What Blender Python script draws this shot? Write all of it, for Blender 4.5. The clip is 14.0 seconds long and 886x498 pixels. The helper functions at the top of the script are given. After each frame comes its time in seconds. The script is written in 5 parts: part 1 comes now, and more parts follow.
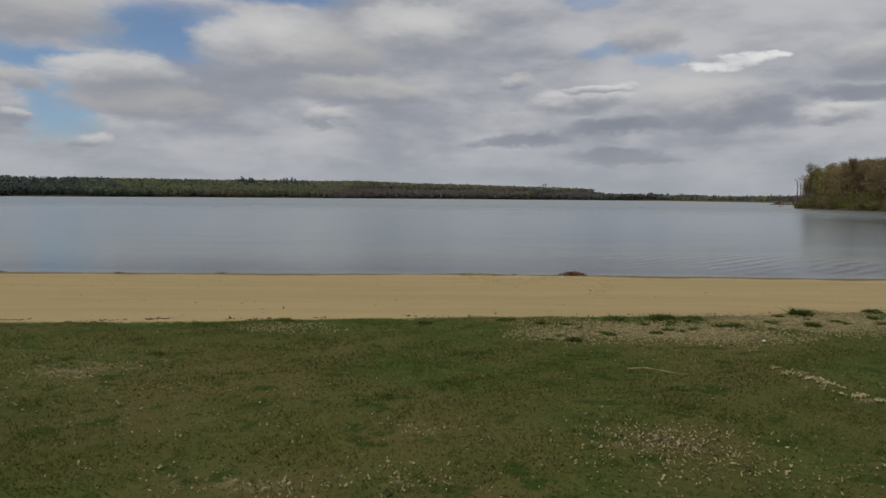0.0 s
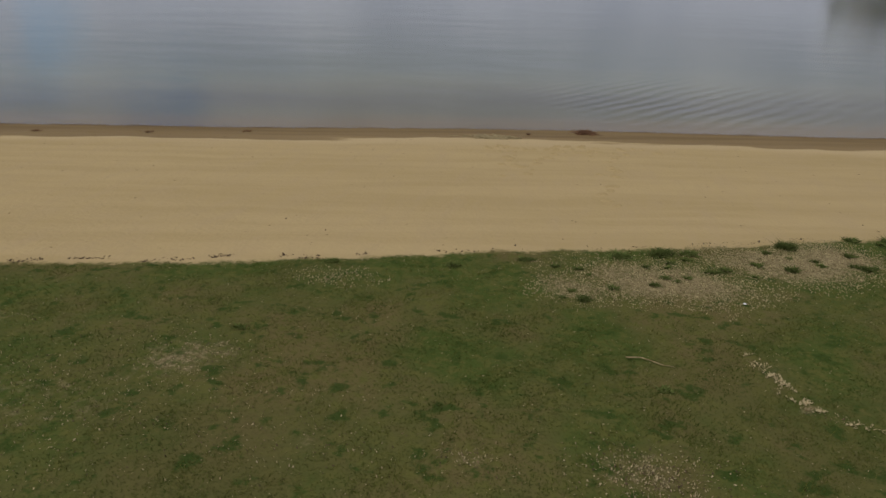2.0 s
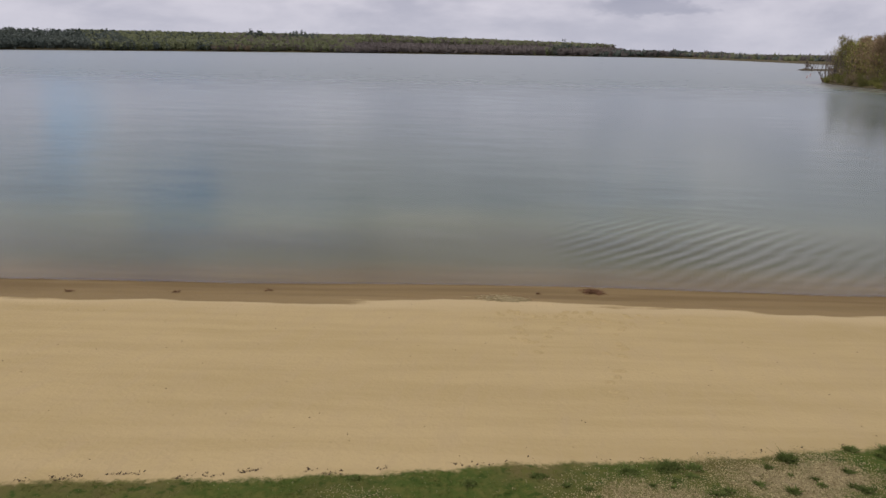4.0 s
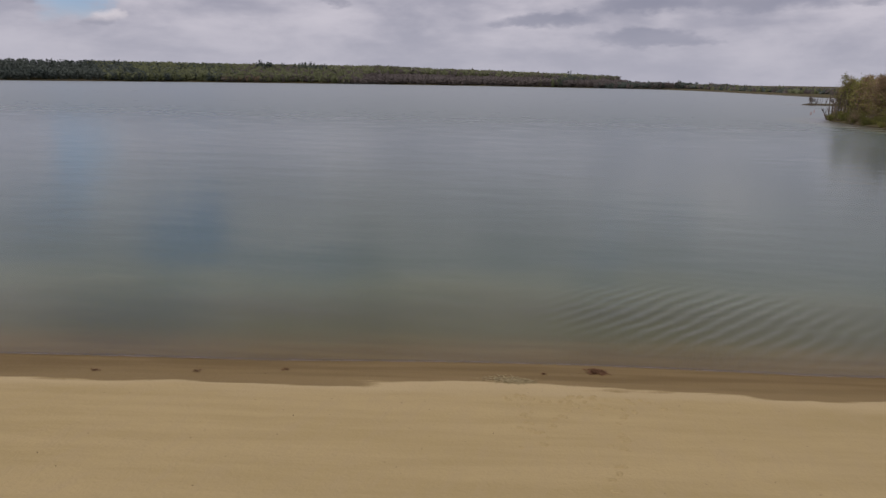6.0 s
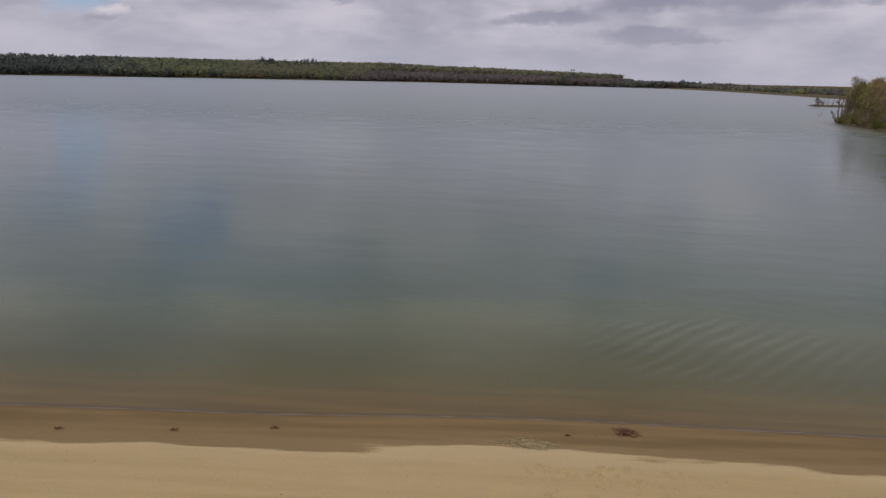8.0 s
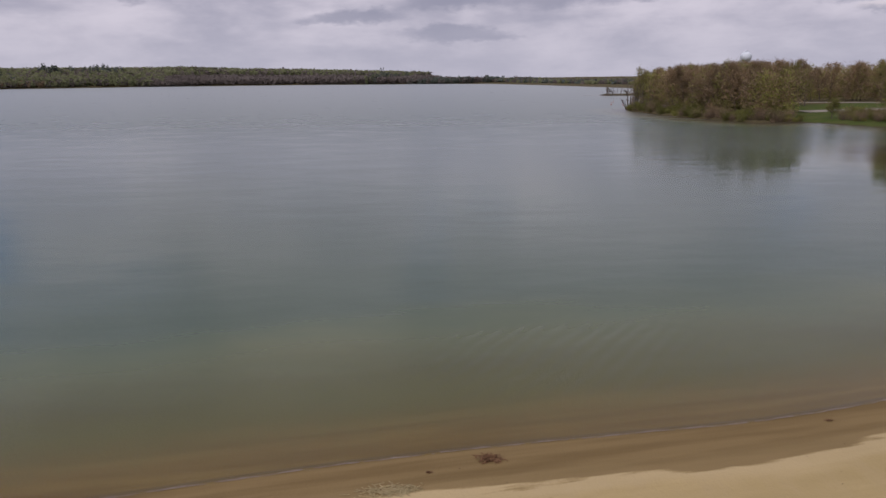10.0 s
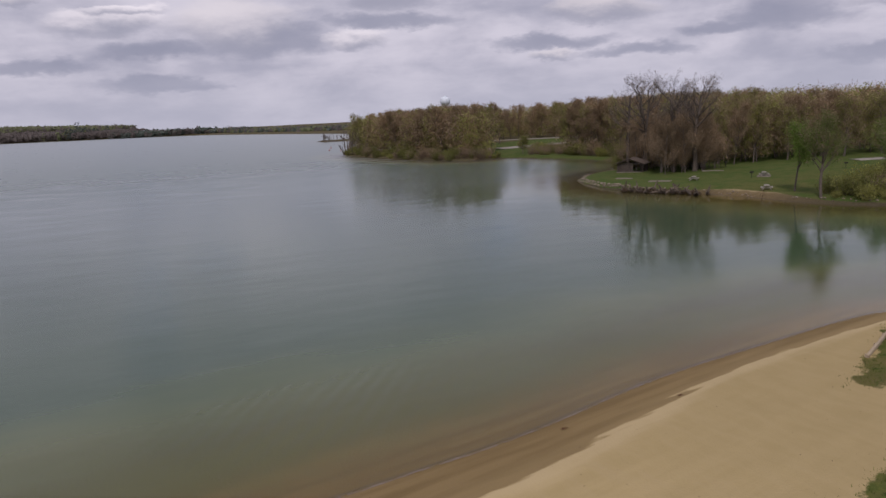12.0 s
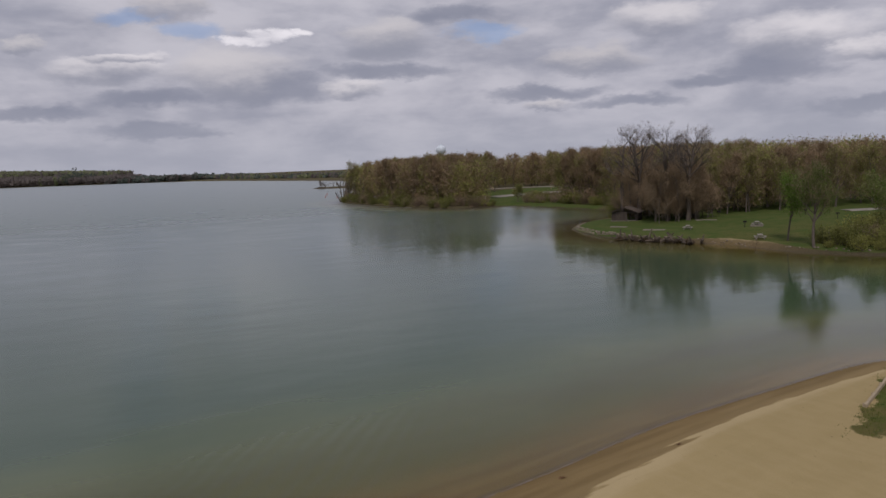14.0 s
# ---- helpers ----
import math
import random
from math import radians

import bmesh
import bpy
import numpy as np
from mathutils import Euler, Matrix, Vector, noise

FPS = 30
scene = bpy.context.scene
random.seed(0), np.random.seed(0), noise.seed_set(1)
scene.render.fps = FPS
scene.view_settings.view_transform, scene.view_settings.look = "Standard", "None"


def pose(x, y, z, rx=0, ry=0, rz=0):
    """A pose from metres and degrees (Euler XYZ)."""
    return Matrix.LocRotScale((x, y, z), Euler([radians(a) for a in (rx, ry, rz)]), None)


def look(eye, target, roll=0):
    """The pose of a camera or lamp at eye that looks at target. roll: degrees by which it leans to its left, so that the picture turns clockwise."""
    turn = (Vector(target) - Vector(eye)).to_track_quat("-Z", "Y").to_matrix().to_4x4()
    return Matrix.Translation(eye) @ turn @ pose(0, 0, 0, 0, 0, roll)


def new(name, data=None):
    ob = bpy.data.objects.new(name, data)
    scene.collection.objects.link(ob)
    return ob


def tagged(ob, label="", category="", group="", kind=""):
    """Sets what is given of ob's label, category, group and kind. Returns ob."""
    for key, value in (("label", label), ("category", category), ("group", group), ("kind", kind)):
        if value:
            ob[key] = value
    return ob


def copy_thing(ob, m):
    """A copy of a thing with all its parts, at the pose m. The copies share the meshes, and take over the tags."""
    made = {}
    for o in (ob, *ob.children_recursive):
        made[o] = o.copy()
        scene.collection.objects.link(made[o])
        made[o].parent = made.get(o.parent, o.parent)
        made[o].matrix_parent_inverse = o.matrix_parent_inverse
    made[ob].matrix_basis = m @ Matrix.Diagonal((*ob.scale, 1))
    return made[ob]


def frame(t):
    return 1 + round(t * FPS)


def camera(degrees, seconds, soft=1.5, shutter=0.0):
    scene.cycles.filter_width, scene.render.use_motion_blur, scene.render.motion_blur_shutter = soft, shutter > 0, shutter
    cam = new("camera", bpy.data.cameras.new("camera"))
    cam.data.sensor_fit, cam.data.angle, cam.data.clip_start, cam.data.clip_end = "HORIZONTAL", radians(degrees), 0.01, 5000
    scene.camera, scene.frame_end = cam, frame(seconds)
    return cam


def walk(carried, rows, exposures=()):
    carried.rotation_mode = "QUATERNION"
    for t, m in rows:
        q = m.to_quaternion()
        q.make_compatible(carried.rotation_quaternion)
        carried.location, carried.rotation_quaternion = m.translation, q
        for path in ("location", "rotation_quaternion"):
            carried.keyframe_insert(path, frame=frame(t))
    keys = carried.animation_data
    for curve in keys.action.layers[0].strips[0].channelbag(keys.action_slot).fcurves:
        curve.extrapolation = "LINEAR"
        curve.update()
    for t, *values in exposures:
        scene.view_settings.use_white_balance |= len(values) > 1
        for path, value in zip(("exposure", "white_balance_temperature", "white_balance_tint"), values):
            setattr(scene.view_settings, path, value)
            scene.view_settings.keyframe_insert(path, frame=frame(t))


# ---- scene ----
EXPOSURES = [(0.0, -0.2, 6500, 9), (1.6, -0.16, 6500, 14), (3.0, 0.44, 6500, 17), (4.0, 0.32, 6450, 19), (6.5, -0.03, 6450, 21), (9.5, 0.11, 6400, 24), (11.0, 0.18, 6400, 25), (12.5, 0.1, 6300, 22), (14.0, -0.1, 6350, 18)]
cam = camera(63.2, 14.0)
PATH = [
    (0, (1.776, 3.251, 3.007), (1.381, 5.206, 2.865), 0.4),
    (0.5, (1.701, 3.139, 3.895), (1.309, 5.095, 3.754), 0.5),
    (1, (1.605, 2.887, 4.754), (1.214, 4.834, 4.514), 0.5),
    (1.5, (1.492, 2.583, 5.629), (1.105, 4.499, 5.207), 0.7),
    (2, (1.441, 2.369, 6.572), (1.069, 4.183, 5.814), 0.8),
    (2.5, (1.385, 2.176, 7.482), (1.01, 3.981, 6.706), 0.8),
    (3, (1.361, 2.018, 8.344), (0.981, 3.822, 7.568), 0.9),
    (3.5, (1.247, 2.108, 9.089), (0.864, 3.913, 8.319), 1.0),
    (4, (1.246, 2.231, 9.606), (0.832, 4.114, 9.073), 0.7),
    (6.5, (1.202, 1.393, 12.536), (0.76, 3.289, 12.079), 1.0),
    (7, (0.893, 2.369, 12.745), (0.445, 4.263, 12.282), 1.2),
    (9.5, (-0.817, 7.844, 13.119), (-1.124, 9.765, 12.652), 0.6),
    (10, (-0.765, 8.009, 13.168), (-0.726, 9.954, 12.704), -0.7),
    (10.5, (-0.949, 7.976, 13.301), (-0.657, 9.898, 12.832), -1.5),
    (11, (-0.973, 8.086, 13.366), (-0.541, 9.98, 12.892), -1.9),
    (11.5, (-0.967, 8.37, 13.417), (-0.354, 10.218, 12.957), -2.5),
    (12, (-0.95, 8.552, 13.397), (-0.189, 10.366, 13.035), -2.7),
    (12.5, (-0.967, 8.63, 13.37), (-0.099, 10.413, 13.109), -2.6),
    (13, (-1.041, 8.617, 13.352), (-0.116, 10.374, 13.114), -2.6),
    (13.5, (-1.138, 8.567, 13.36), (-0.182, 10.307, 13.119), -2.4),
    (14, (-1.152, 8.461, 13.366), (-0.365, 10.284, 13.133), -2.2),
]
walk(cam, [(t, look(eye, target, roll)) for t, eye, target, roll in PATH], EXPOSURES)

# ---- sky and sun ----
SUN_ELEVATION, SUN_AZIMUTH = 52.0, 215.0     # degrees; azimuth clockwise from +y
sun_data = bpy.data.lights.new("sun", "SUN")
sun_data.energy, sun_data.angle, sun_data.color = 1.5, radians(9), (1.0, 0.95, 0.88)
sun = new("sun", sun_data)
az, el = radians(SUN_AZIMUTH), radians(SUN_ELEVATION)
sun.matrix_world = look((0, 0, 0), (-math.sin(az) * math.cos(el), -math.cos(az) * math.cos(el), -math.sin(el)))


class Nodes:
    """Short way to wire shader nodes."""

    def __init__(self, tree):
        self.tree = tree
        tree.nodes.clear()

    def add(self, kind):
        return self.tree.nodes.new("ShaderNode" + kind)

    def attribute(self, name):
        node = self.add("Attribute")
        node.attribute_name = name
        return node.outputs["Fac"]

    def set(self, socket, value):
        if isinstance(value, bpy.types.NodeSocket):
            self.tree.links.new(value, socket)
        elif value is not None:
            socket.default_value = value

    def math(self, op, a, b=None, c=None, clamp=False):
        node = self.add("Math")
        node.operation, node.use_clamp = op, clamp
        for socket, value in zip(node.inputs, (a, b, c)):
            self.set(socket, value)
        return node.outputs[0]

    def vmath(self, op, a, b=None):
        node = self.add("VectorMath")
        node.operation = op
        self.set(node.inputs[0], a)
        self.set(node.inputs[1], b)
        return node.outputs["Value"] if op in ("DOT_PRODUCT", "LENGTH", "DISTANCE") else node.outputs[0]

    def noise(self, vector, scale, detail=4.0, rough=0.55, distortion=0.0):
        node = self.add("TexNoise")
        self.set(node.inputs["Vector"], vector)
        for key, value in (("Scale", scale), ("Detail", detail), ("Roughness", rough), ("Distortion", distortion)):
            self.set(node.inputs[key], value)
        return node.outputs["Fac"]

    def voronoi(self, vector, scale, out="Distance"):
        node = self.add("TexVoronoi")
        self.set(node.inputs["Vector"], vector)
        self.set(node.inputs["Scale"], scale)
        return node.outputs[out]

    def ramp(self, value, low, high, to_low=0.0, to_high=1.0):
        node = self.add("MapRange")
        node.interpolation_type = "SMOOTHSTEP"
        for socket, v in zip(node.inputs, (value, low, high, to_low, to_high)):
            self.set(socket, v)
        return node.outputs[0]

    def mix(self, factor, a, b):
        node = self.add("Mix")
        node.data_type = "RGBA"
        self.set(node.inputs[0], factor)
        for socket, v in ((node.inputs[6], a), (node.inputs[7], b)):
            self.set(socket, (*v, 1.0) if isinstance(v, tuple) and len(v) == 3 else v)
        return node.outputs[2]

    def scaled(self, vector, x, y, z):
        return self.vmath("MULTIPLY", vector, (x, y, z))


def make_world():
    world = bpy.data.worlds.new("sky")
    world.use_nodes = True
    scene.world = world
    n = Nodes(world.node_tree)
    way = n.add("TexCoord").outputs["Generated"]
    sky = n.add("TexSky")
    sky.sky_type, sky.sun_disc, sky.sun_elevation, sky.sun_rotation = "NISHITA", False, el, az
    blue = n.add("Background")
    n.set(blue.inputs[0], n.vmath("MULTIPLY", sky.outputs[0], (0.88, 0.98, 1.12)))
    n.set(blue.inputs[1], 0.085)
    sky.air_density, sky.dust_density, sky.ozone_density = 1.0, 0.3, 3.0
    split = n.add("SeparateXYZ")
    n.set(split.inputs[0], way)
    up = n.math("MAXIMUM", split.outputs[2], 0.0)
    # heading and height in degrees, frayed by noise
    tall = n.scaled(way, 1.0, 1.0, 2.4)
    fray = n.math("SUBTRACT", n.noise(tall, 9.0, 5.0, 0.6), 0.5)
    fray2 = n.math("SUBTRACT", n.noise(n.vmath("ADD", tall, (3.7, 1.9, 0.4)), 7.0, 5.0, 0.62), 0.5)
    heading = n.math("MULTIPLY", n.math("ARCTAN2", split.outputs[0], split.outputs[1]), 180 / math.pi)
    curl = n.math("SUBTRACT", n.noise(tall, 26.0, 4.0, 0.65), 0.5)
    curl2 = n.math("SUBTRACT", n.noise(n.vmath("ADD", tall, (1.3, 7.1, 2.2)), 22.0, 4.0, 0.65), 0.5)
    heading = n.math("ADD", heading, n.math("ADD", n.math("MULTIPLY", fray, 7.5), n.math("MULTIPLY", curl, 1.8)))
    rise = n.math("MULTIPLY", n.math("ARCSINE", split.outputs[2]), 180 / math.pi)
    rise = n.math("ADD", rise, n.math("ADD", n.math("MULTIPLY", fray2, 3.0), n.math("MULTIPLY", curl2, 0.9)))

    def lobes(rows, soft=2.2):
        """Cloud bodies or gaps, from rows of heading, height, half width, half height."""
        total = None
        for h, r, wide, high in rows:
            dx = n.math("MULTIPLY", n.math("SUBTRACT", heading, h), 1.0 / wide)
            dy = n.math("MULTIPLY", n.math("SUBTRACT", rise, r), 1.0 / high)
            far = n.math("ADD", n.math("MULTIPLY", dx, dx), n.math("MULTIPLY", dy, dy))
            one = n.ramp(far, soft, 0.1)
            total = one if total is None else n.math("MAXIMUM", total, one)
        return total
    broad = n.noise(tall, 4.2, 6.0, 0.55, 0.2)
    fine = n.noise(n.scaled(way, 1.0, 1.0, 3.0), 9.0, 6.0, 0.55, 0.2)
    haze = n.ramp(up, 0.10, 0.0)
    # the even grey sheet, streaked towards the horizon
    streak = n.noise(n.scaled(way, 1.0, 1.0, 5.0), 7.0, 5.0, 0.55, 0.3)
    shade = n.math("ADD", n.math("MULTIPLY", broad, 0.55), n.math("ADD", n.math("MULTIPLY", fine, 0.3), n.math("MULTIPLY", streak, 0.15)))
    tone = n.mix(n.ramp(shade, 0.38, 0.62), (0.325, 0.343, 0.395), (0.550, 0.556, 0.585))
    gaps = lobes([(-32, 11.7, 4.6, 2.1), (-23.9, 14.8, 5.1, 0.9), (-40.7, 9.6, 4.2, 0.8), (-40, 6, 2.2, 2.0), (-37, 18.5, 7, 2.2)], 1.9)
    thin = lobes([(5.9, 10.1, 1.9, 0.6), (0, 14.9, 2.2, 0.7), (26.8, 9.9, 2.2, 0.5), (1.7, 11.2, 2.5, 0.5)])
    gaps = n.math("MAXIMUM", gaps, n.math("MULTIPLY", thin, 0.55))
    # high up the cover is broken more freely
    loose = n.math("MULTIPLY", n.ramp(broad, 0.52, 0.40), n.ramp(up, 0.26, 0.42))
    open_sky = n.math("MAXIMUM", n.math("MULTIPLY", gaps, 0.88), n.math("MULTIPLY", loose, 0.30))
    mask = n.math("SUBTRACT", 1.0, open_sky)
    # dark undersides in the sheet
    grey = lobes([(2.2, 5.5, 3.3, 0.55), (10.6, 6.1, 3.9, 0.85), (2.7, 3.2, 3.2, 0.4), (31.7, 5.2, 3.3, 0.45), (38.2, 4.2, 2.8, 0.4), (48.4, 6.0, 3.2, 0.9), (53.3, 2.8, 2.8, 0.4),
                  (-5.2, 4.6, 2.8, 0.4), (3.6, 3.0, 3.1, 0.3), (24.9, 11.2, 2.6, 0.6), (44, 5.5, 2.4, 0.4), (62, 5, 5, 1.0), (19, 7.4, 4, 0.5)], 2.8)
    tone = n.mix(n.math("MULTIPLY", grey, 0.78), tone, (0.235, 0.257, 0.315))
    # heaped clouds, bright above and grey below: heading, height, half width, half height, brightness of the top
    west = [(-39.6, 12.3, 4.4, 1.7, 0.52), (-34, 6.8, 5.9, 1.2, 0.47), (-35.8, 8.6, 4.0, 1.5, 0.68), (-21.3, 10.3, 4.8, 2.3, 0.48), (-26, 11.1, 4.7, 2.4, 0.66), (-13.3, 12.6, 5.5, 1.9, 0.66),
            (-37.6, 3.9, 1.2, 0.65, 0.68), (-42.6, 5.2, 1.0, 0.6, 0.64), (-41.4, 7.9, 1.7, 0.7, 0.52), (-20.3, 6.2, 1.3, 0.7, 0.62), (-17.9, 8.1, 4.9, 1.1, 0.52), (-5.9, 9.0, 1.2, 0.6, 0.58)]
    east = [(4.2, 11.9, 2.6, 1.2, 0.56), (-0.7, 7.4, 3.6, 1.0, 0.72), (7.8, 7.3, 4.2, 1.6, 0.62), (17.6, 6.0, 2.3, 0.7, 0.70), (19.5, 9.7, 3.2, 1.4, 0.60), (0.7, 8.3, 2.3, 0.5, 0.74),
            (40, 9.8, 3.4, 1.2, 0.70), (49.9, 8.1, 4.2, 1.4, 0.74), (54.1, 6.8, 1.8, 0.8, 0.74), (32.1, 4.2, 2.0, 0.4, 0.60), (35, 7.4, 3.5, 0.9, 0.56), (60, 8.5, 4, 1.4, 0.66)]
    for h, r, wide, high, top in west + east:
        dx = n.math("MULTIPLY", n.math("SUBTRACT", heading, h), 1.0 / wide)
        dy = n.math("MULTIPLY", n.math("SUBTRACT", rise, r), 1.0 / high)
        far = n.math("ADD", n.math("MULTIPLY", dx, dx), n.math("MULTIPLY", dy, dy))
        body = n.ramp(far, 1.75, 0.25)
        side = n.mix(n.ramp(n.math("ADD", dy, n.math("MULTIPLY", n.math("SUBTRACT", fine, 0.5), 1.5)), -0.8, 0.8), (0.300, 0.318, 0.366), (top, top * 0.985, top * 0.975))
        tone = n.mix(n.math("MULTIPLY", body, 0.88), tone, side)
        mask = n.math("MAXIMUM", mask, n.math("MULTIPLY", body, 0.97))
    white = lobes([(8.8, 9.35, 1.3, 0.30), (10.3, 9.8, 1.0, 0.55), (11.4, 10.1, 0.8, 0.55), (12.7, 10.3, 0.8, 0.28)], 2.4)
    tone = n.mix(n.math("MULTIPLY", white, n.ramp(fine, 0.30, 0.55, 0.35, 1.0)), tone, (0.84, 0.835, 0.835))
    mask = n.math("MAXIMUM", mask, white)
    tone = n.mix(n.math("MULTIPLY", haze, 0.60), tone, (0.412, 0.435, 0.478))
    cloud = n.add("Background")
    n.set(cloud.inputs[0], tone)
    n.set(cloud.inputs[1], 1.0)
    both = n.add("MixShader")
    n.set(both.inputs[0], n.math("MAXIMUM", mask, haze))
    n.set(both.inputs[1], blue.outputs[0])
    n.set(both.inputs[2], cloud.outputs[0])
    n.set(n.add("OutputWorld").inputs[0], both.outputs[0])


make_world()


# ---- materials ----
def material(name, build):
    mat = bpy.data.materials.new(name)
    mat.use_nodes = True
    n = Nodes(mat.node_tree)
    shader = n.add("BsdfPrincipled")
    out = n.add("OutputMaterial")
    n.set(out.inputs[0], shader.outputs[0])
    where = n.add("TexCoord").outputs["Object"]
    build(n, shader, where)
    return mat


def bump(n, shader, height, strength, distance):
    node = n.add("Bump")
    n.set(node.inputs["Strength"], strength)
    n.set(node.inputs["Distance"], distance)
    n.set(node.inputs["Height"], height)
    n.set(shader.inputs["Normal"], node.outputs[0])


def simple(name, dark, light, scale, rough=0.9, relief=0.02, each=0.0, stretch=(1, 1, 1), thin=0.0, gloss=0.2):
    """Two tones broken up at two scales, with grain; each: how much single pieces differ."""
    def build(n, shader, where):
        p = n.scaled(where, *stretch)
        value = n.math("ADD", n.math("MULTIPLY", n.noise(p, scale, 5.0), 0.6), n.math("MULTIPLY", n.noise(p, scale * 7, 3.0), 0.4))
        color = n.mix(n.ramp(value, 0.32, 0.68), dark, light)
        if each:
            info = n.add("ObjectInfo").outputs["Random"]
            island = n.add("NewGeometry").outputs["Random Per Island"]
            tint = n.math("ADD", n.math("MULTIPLY", info, each), n.math("MULTIPLY", island, each))
            hsv = n.add("HueSaturation")
            n.set(hsv.inputs["Value"], n.math("ADD", tint, 1.0 - each))
            n.set(hsv.inputs["Color"], color)
            color = hsv.outputs[0]
        n.set(shader.inputs["Base Color"], color)
        n.set(shader.inputs["Roughness"], rough)
        n.set(shader.inputs["Specular IOR Level"], gloss)
        bump(n, shader, n.noise(p, scale * 5, 4.0), 0.6, relief)
        if thin:
            glow = n.add("BsdfTranslucent")
            n.set(glow.inputs[0], color)
            both = n.add("MixShader")
            n.set(both.inputs[0], thin)
            n.set(both.inputs[1], shader.outputs[0])
            n.set(both.inputs[2], glow.outputs[0])
            n.set(n.tree.nodes["Material Output"].inputs[0], both.outputs[0])
    return material(name, build)


def split_x(n, where):
    """The x of a place on all three axes, to slant streaks along the beach."""
    node = n.add("SeparateXYZ")
    n.set(node.inputs[0], where)
    spread = n.add("CombineXYZ")
    for socket in spread.inputs:
        n.set(socket, node.outputs[0])
    return spread.outputs[0]


def ground_look(n, shader, where):
    shore, turf, bare, mud = n.attribute("shore"), n.attribute("turf"), n.attribute("bare"), n.attribute("mud")
    rag = n.math("SUBTRACT", n.noise(where, 1.1, 5.0, 0.6), 0.5)
    fine = n.math("SUBTRACT", n.noise(where, 7.0, 4.0, 0.6), 0.5)
    # sand: raked streaks along the beach, damp band by the water, bed silting up with depth
    along = n.scaled(n.vmath("ADD", where, n.vmath("MULTIPLY", split_x(n, where), (0.0, -0.19, 0.0))), 0.10, 1.1, 1.0)
    streak = n.noise(along, 1.0, 6.0, 0.6)
    grain = n.noise(where, 38.0, 3.0, 0.7)
    tracks = n.noise(n.scaled(where, 1.2, 0.35, 1.0), 1.6, 4.0, 0.6)
    sand = n.mix(n.ramp(streak, 0.34, 0.66), (0.396, 0.302, 0.140), (0.450, 0.345, 0.168))
    sand = n.mix(n.ramp(n.math("ADD", n.math("MULTIPLY", grain, 0.5), n.math("MULTIPLY", tracks, 0.5)), 0.42, 0.72), sand, (0.415, 0.318, 0.166))
    east = n.add("SeparateXYZ")
    n.set(east.inputs[0], where)
    sand = n.mix(n.ramp(n.math("ADD", east.outputs[0], n.math("MULTIPLY", rag, 8.0)), 4.0, 26.0, 0.0, 0.75), sand, n.mix(n.ramp(tracks, 0.25, 0.75), (0.312, 0.240, 0.113), (0.348, 0.268, 0.130)))
    # the damp band narrows eastwards; its upper edge is sharp, with tongues of dry sand
    eastward = n.ramp(east.outputs[0], 10.0, 32.0, 0.0, 1.5)
    tongue = n.math("SUBTRACT", n.noise(n.scaled(along, 1.6, 1.0, 1.0), 1.0, 3.0, 0.5), 0.5)
    damp = n.math("ADD", n.math("ADD", shore, eastward), n.math("ADD", n.math("MULTIPLY", fine, 0.14), n.math("MULTIPLY", tongue, 2.2)))
    wet = n.ramp(damp, 2.95, 3.2, 1.0, 0.0)
    crest = n.math("MULTIPLY", n.ramp(damp, 3.0, 3.2), n.ramp(damp, 4.3, 3.3))
    sand = n.mix(n.math("MULTIPLY", crest, 0.5), sand, (0.50, 0.395, 0.225))
    band = n.mix(n.ramp(streak, 0.35, 0.65), (0.168, 0.114, 0.046), (0.222, 0.155, 0.067))
    band = n.mix(n.ramp(damp, 1.6, 2.9, 0.0, 0.6), band, (0.262, 0.190, 0.086))
    sand = n.mix(wet, sand, band)
    # dark line at the water's edge: a small wave's shaded face, painted into the sand
    wave_shade = n.math("ADD", shore, n.math("MULTIPLY", rag, 0.12))
    sand = n.mix(n.math("MULTIPLY", n.ramp(wave_shade, -0.48, -0.30), n.ramp(wave_shade, -0.06, -0.2)), sand, (0.140, 0.100, 0.064))
    silt = n.ramp(n.math("ADD", shore, n.math("MULTIPLY", rag, 3.0)), -0.5, -7.0)
    sand = n.mix(silt, sand, (0.138, 0.140, 0.062))
    sand = n.mix(mud, sand, n.mix(n.ramp(fine, -0.2, 0.2), (0.050, 0.042, 0.026), (0.095, 0.080, 0.048)))
    # turf: mown grass, clover and thin places
    lush = n.noise(where, 0.42, 4.0, 0.6)
    grass = n.mix(n.ramp(lush, 0.36, 0.64), (0.124, 0.104, 0.038), (0.060, 0.087, 0.018))
    grass = n.mix(n.ramp(n.noise(where, 5.0, 4.0, 0.65), 0.40, 0.72), grass, (0.106, 0.108, 0.028))
    broad = n.noise(n.vmath("ADD", where, (31.0, 7.0, 0.0)), 0.17, 4.0, 0.6)
    grass = n.mix(n.ramp(broad, 0.48, 0.66, 0.0, 0.60), grass, (0.104, 0.090, 0.032))
    grass = n.mix(n.ramp(n.noise(where, 2.4, 4.0, 0.65), 0.54, 0.66, 0.0, 0.85), grass, (0.032, 0.060, 0.011))
    mown = n.mix(n.ramp(lush, 0.36, 0.66), (0.076, 0.096, 0.028), (0.055, 0.087, 0.021))
    grass = n.mix(n.math("MULTIPLY", mud, 0.85), grass, mown)
    grass = n.mix(n.attribute("wood_floor"), grass, n.mix(n.ramp(rag, -0.2, 0.2), (0.075, 0.062, 0.034), (0.120, 0.105, 0.052)))
    earth = n.mix(n.ramp(n.noise(where, 16.0, 4.0, 0.7), 0.38, 0.62), (0.13, 0.10, 0.045), (0.29, 0.235, 0.125))
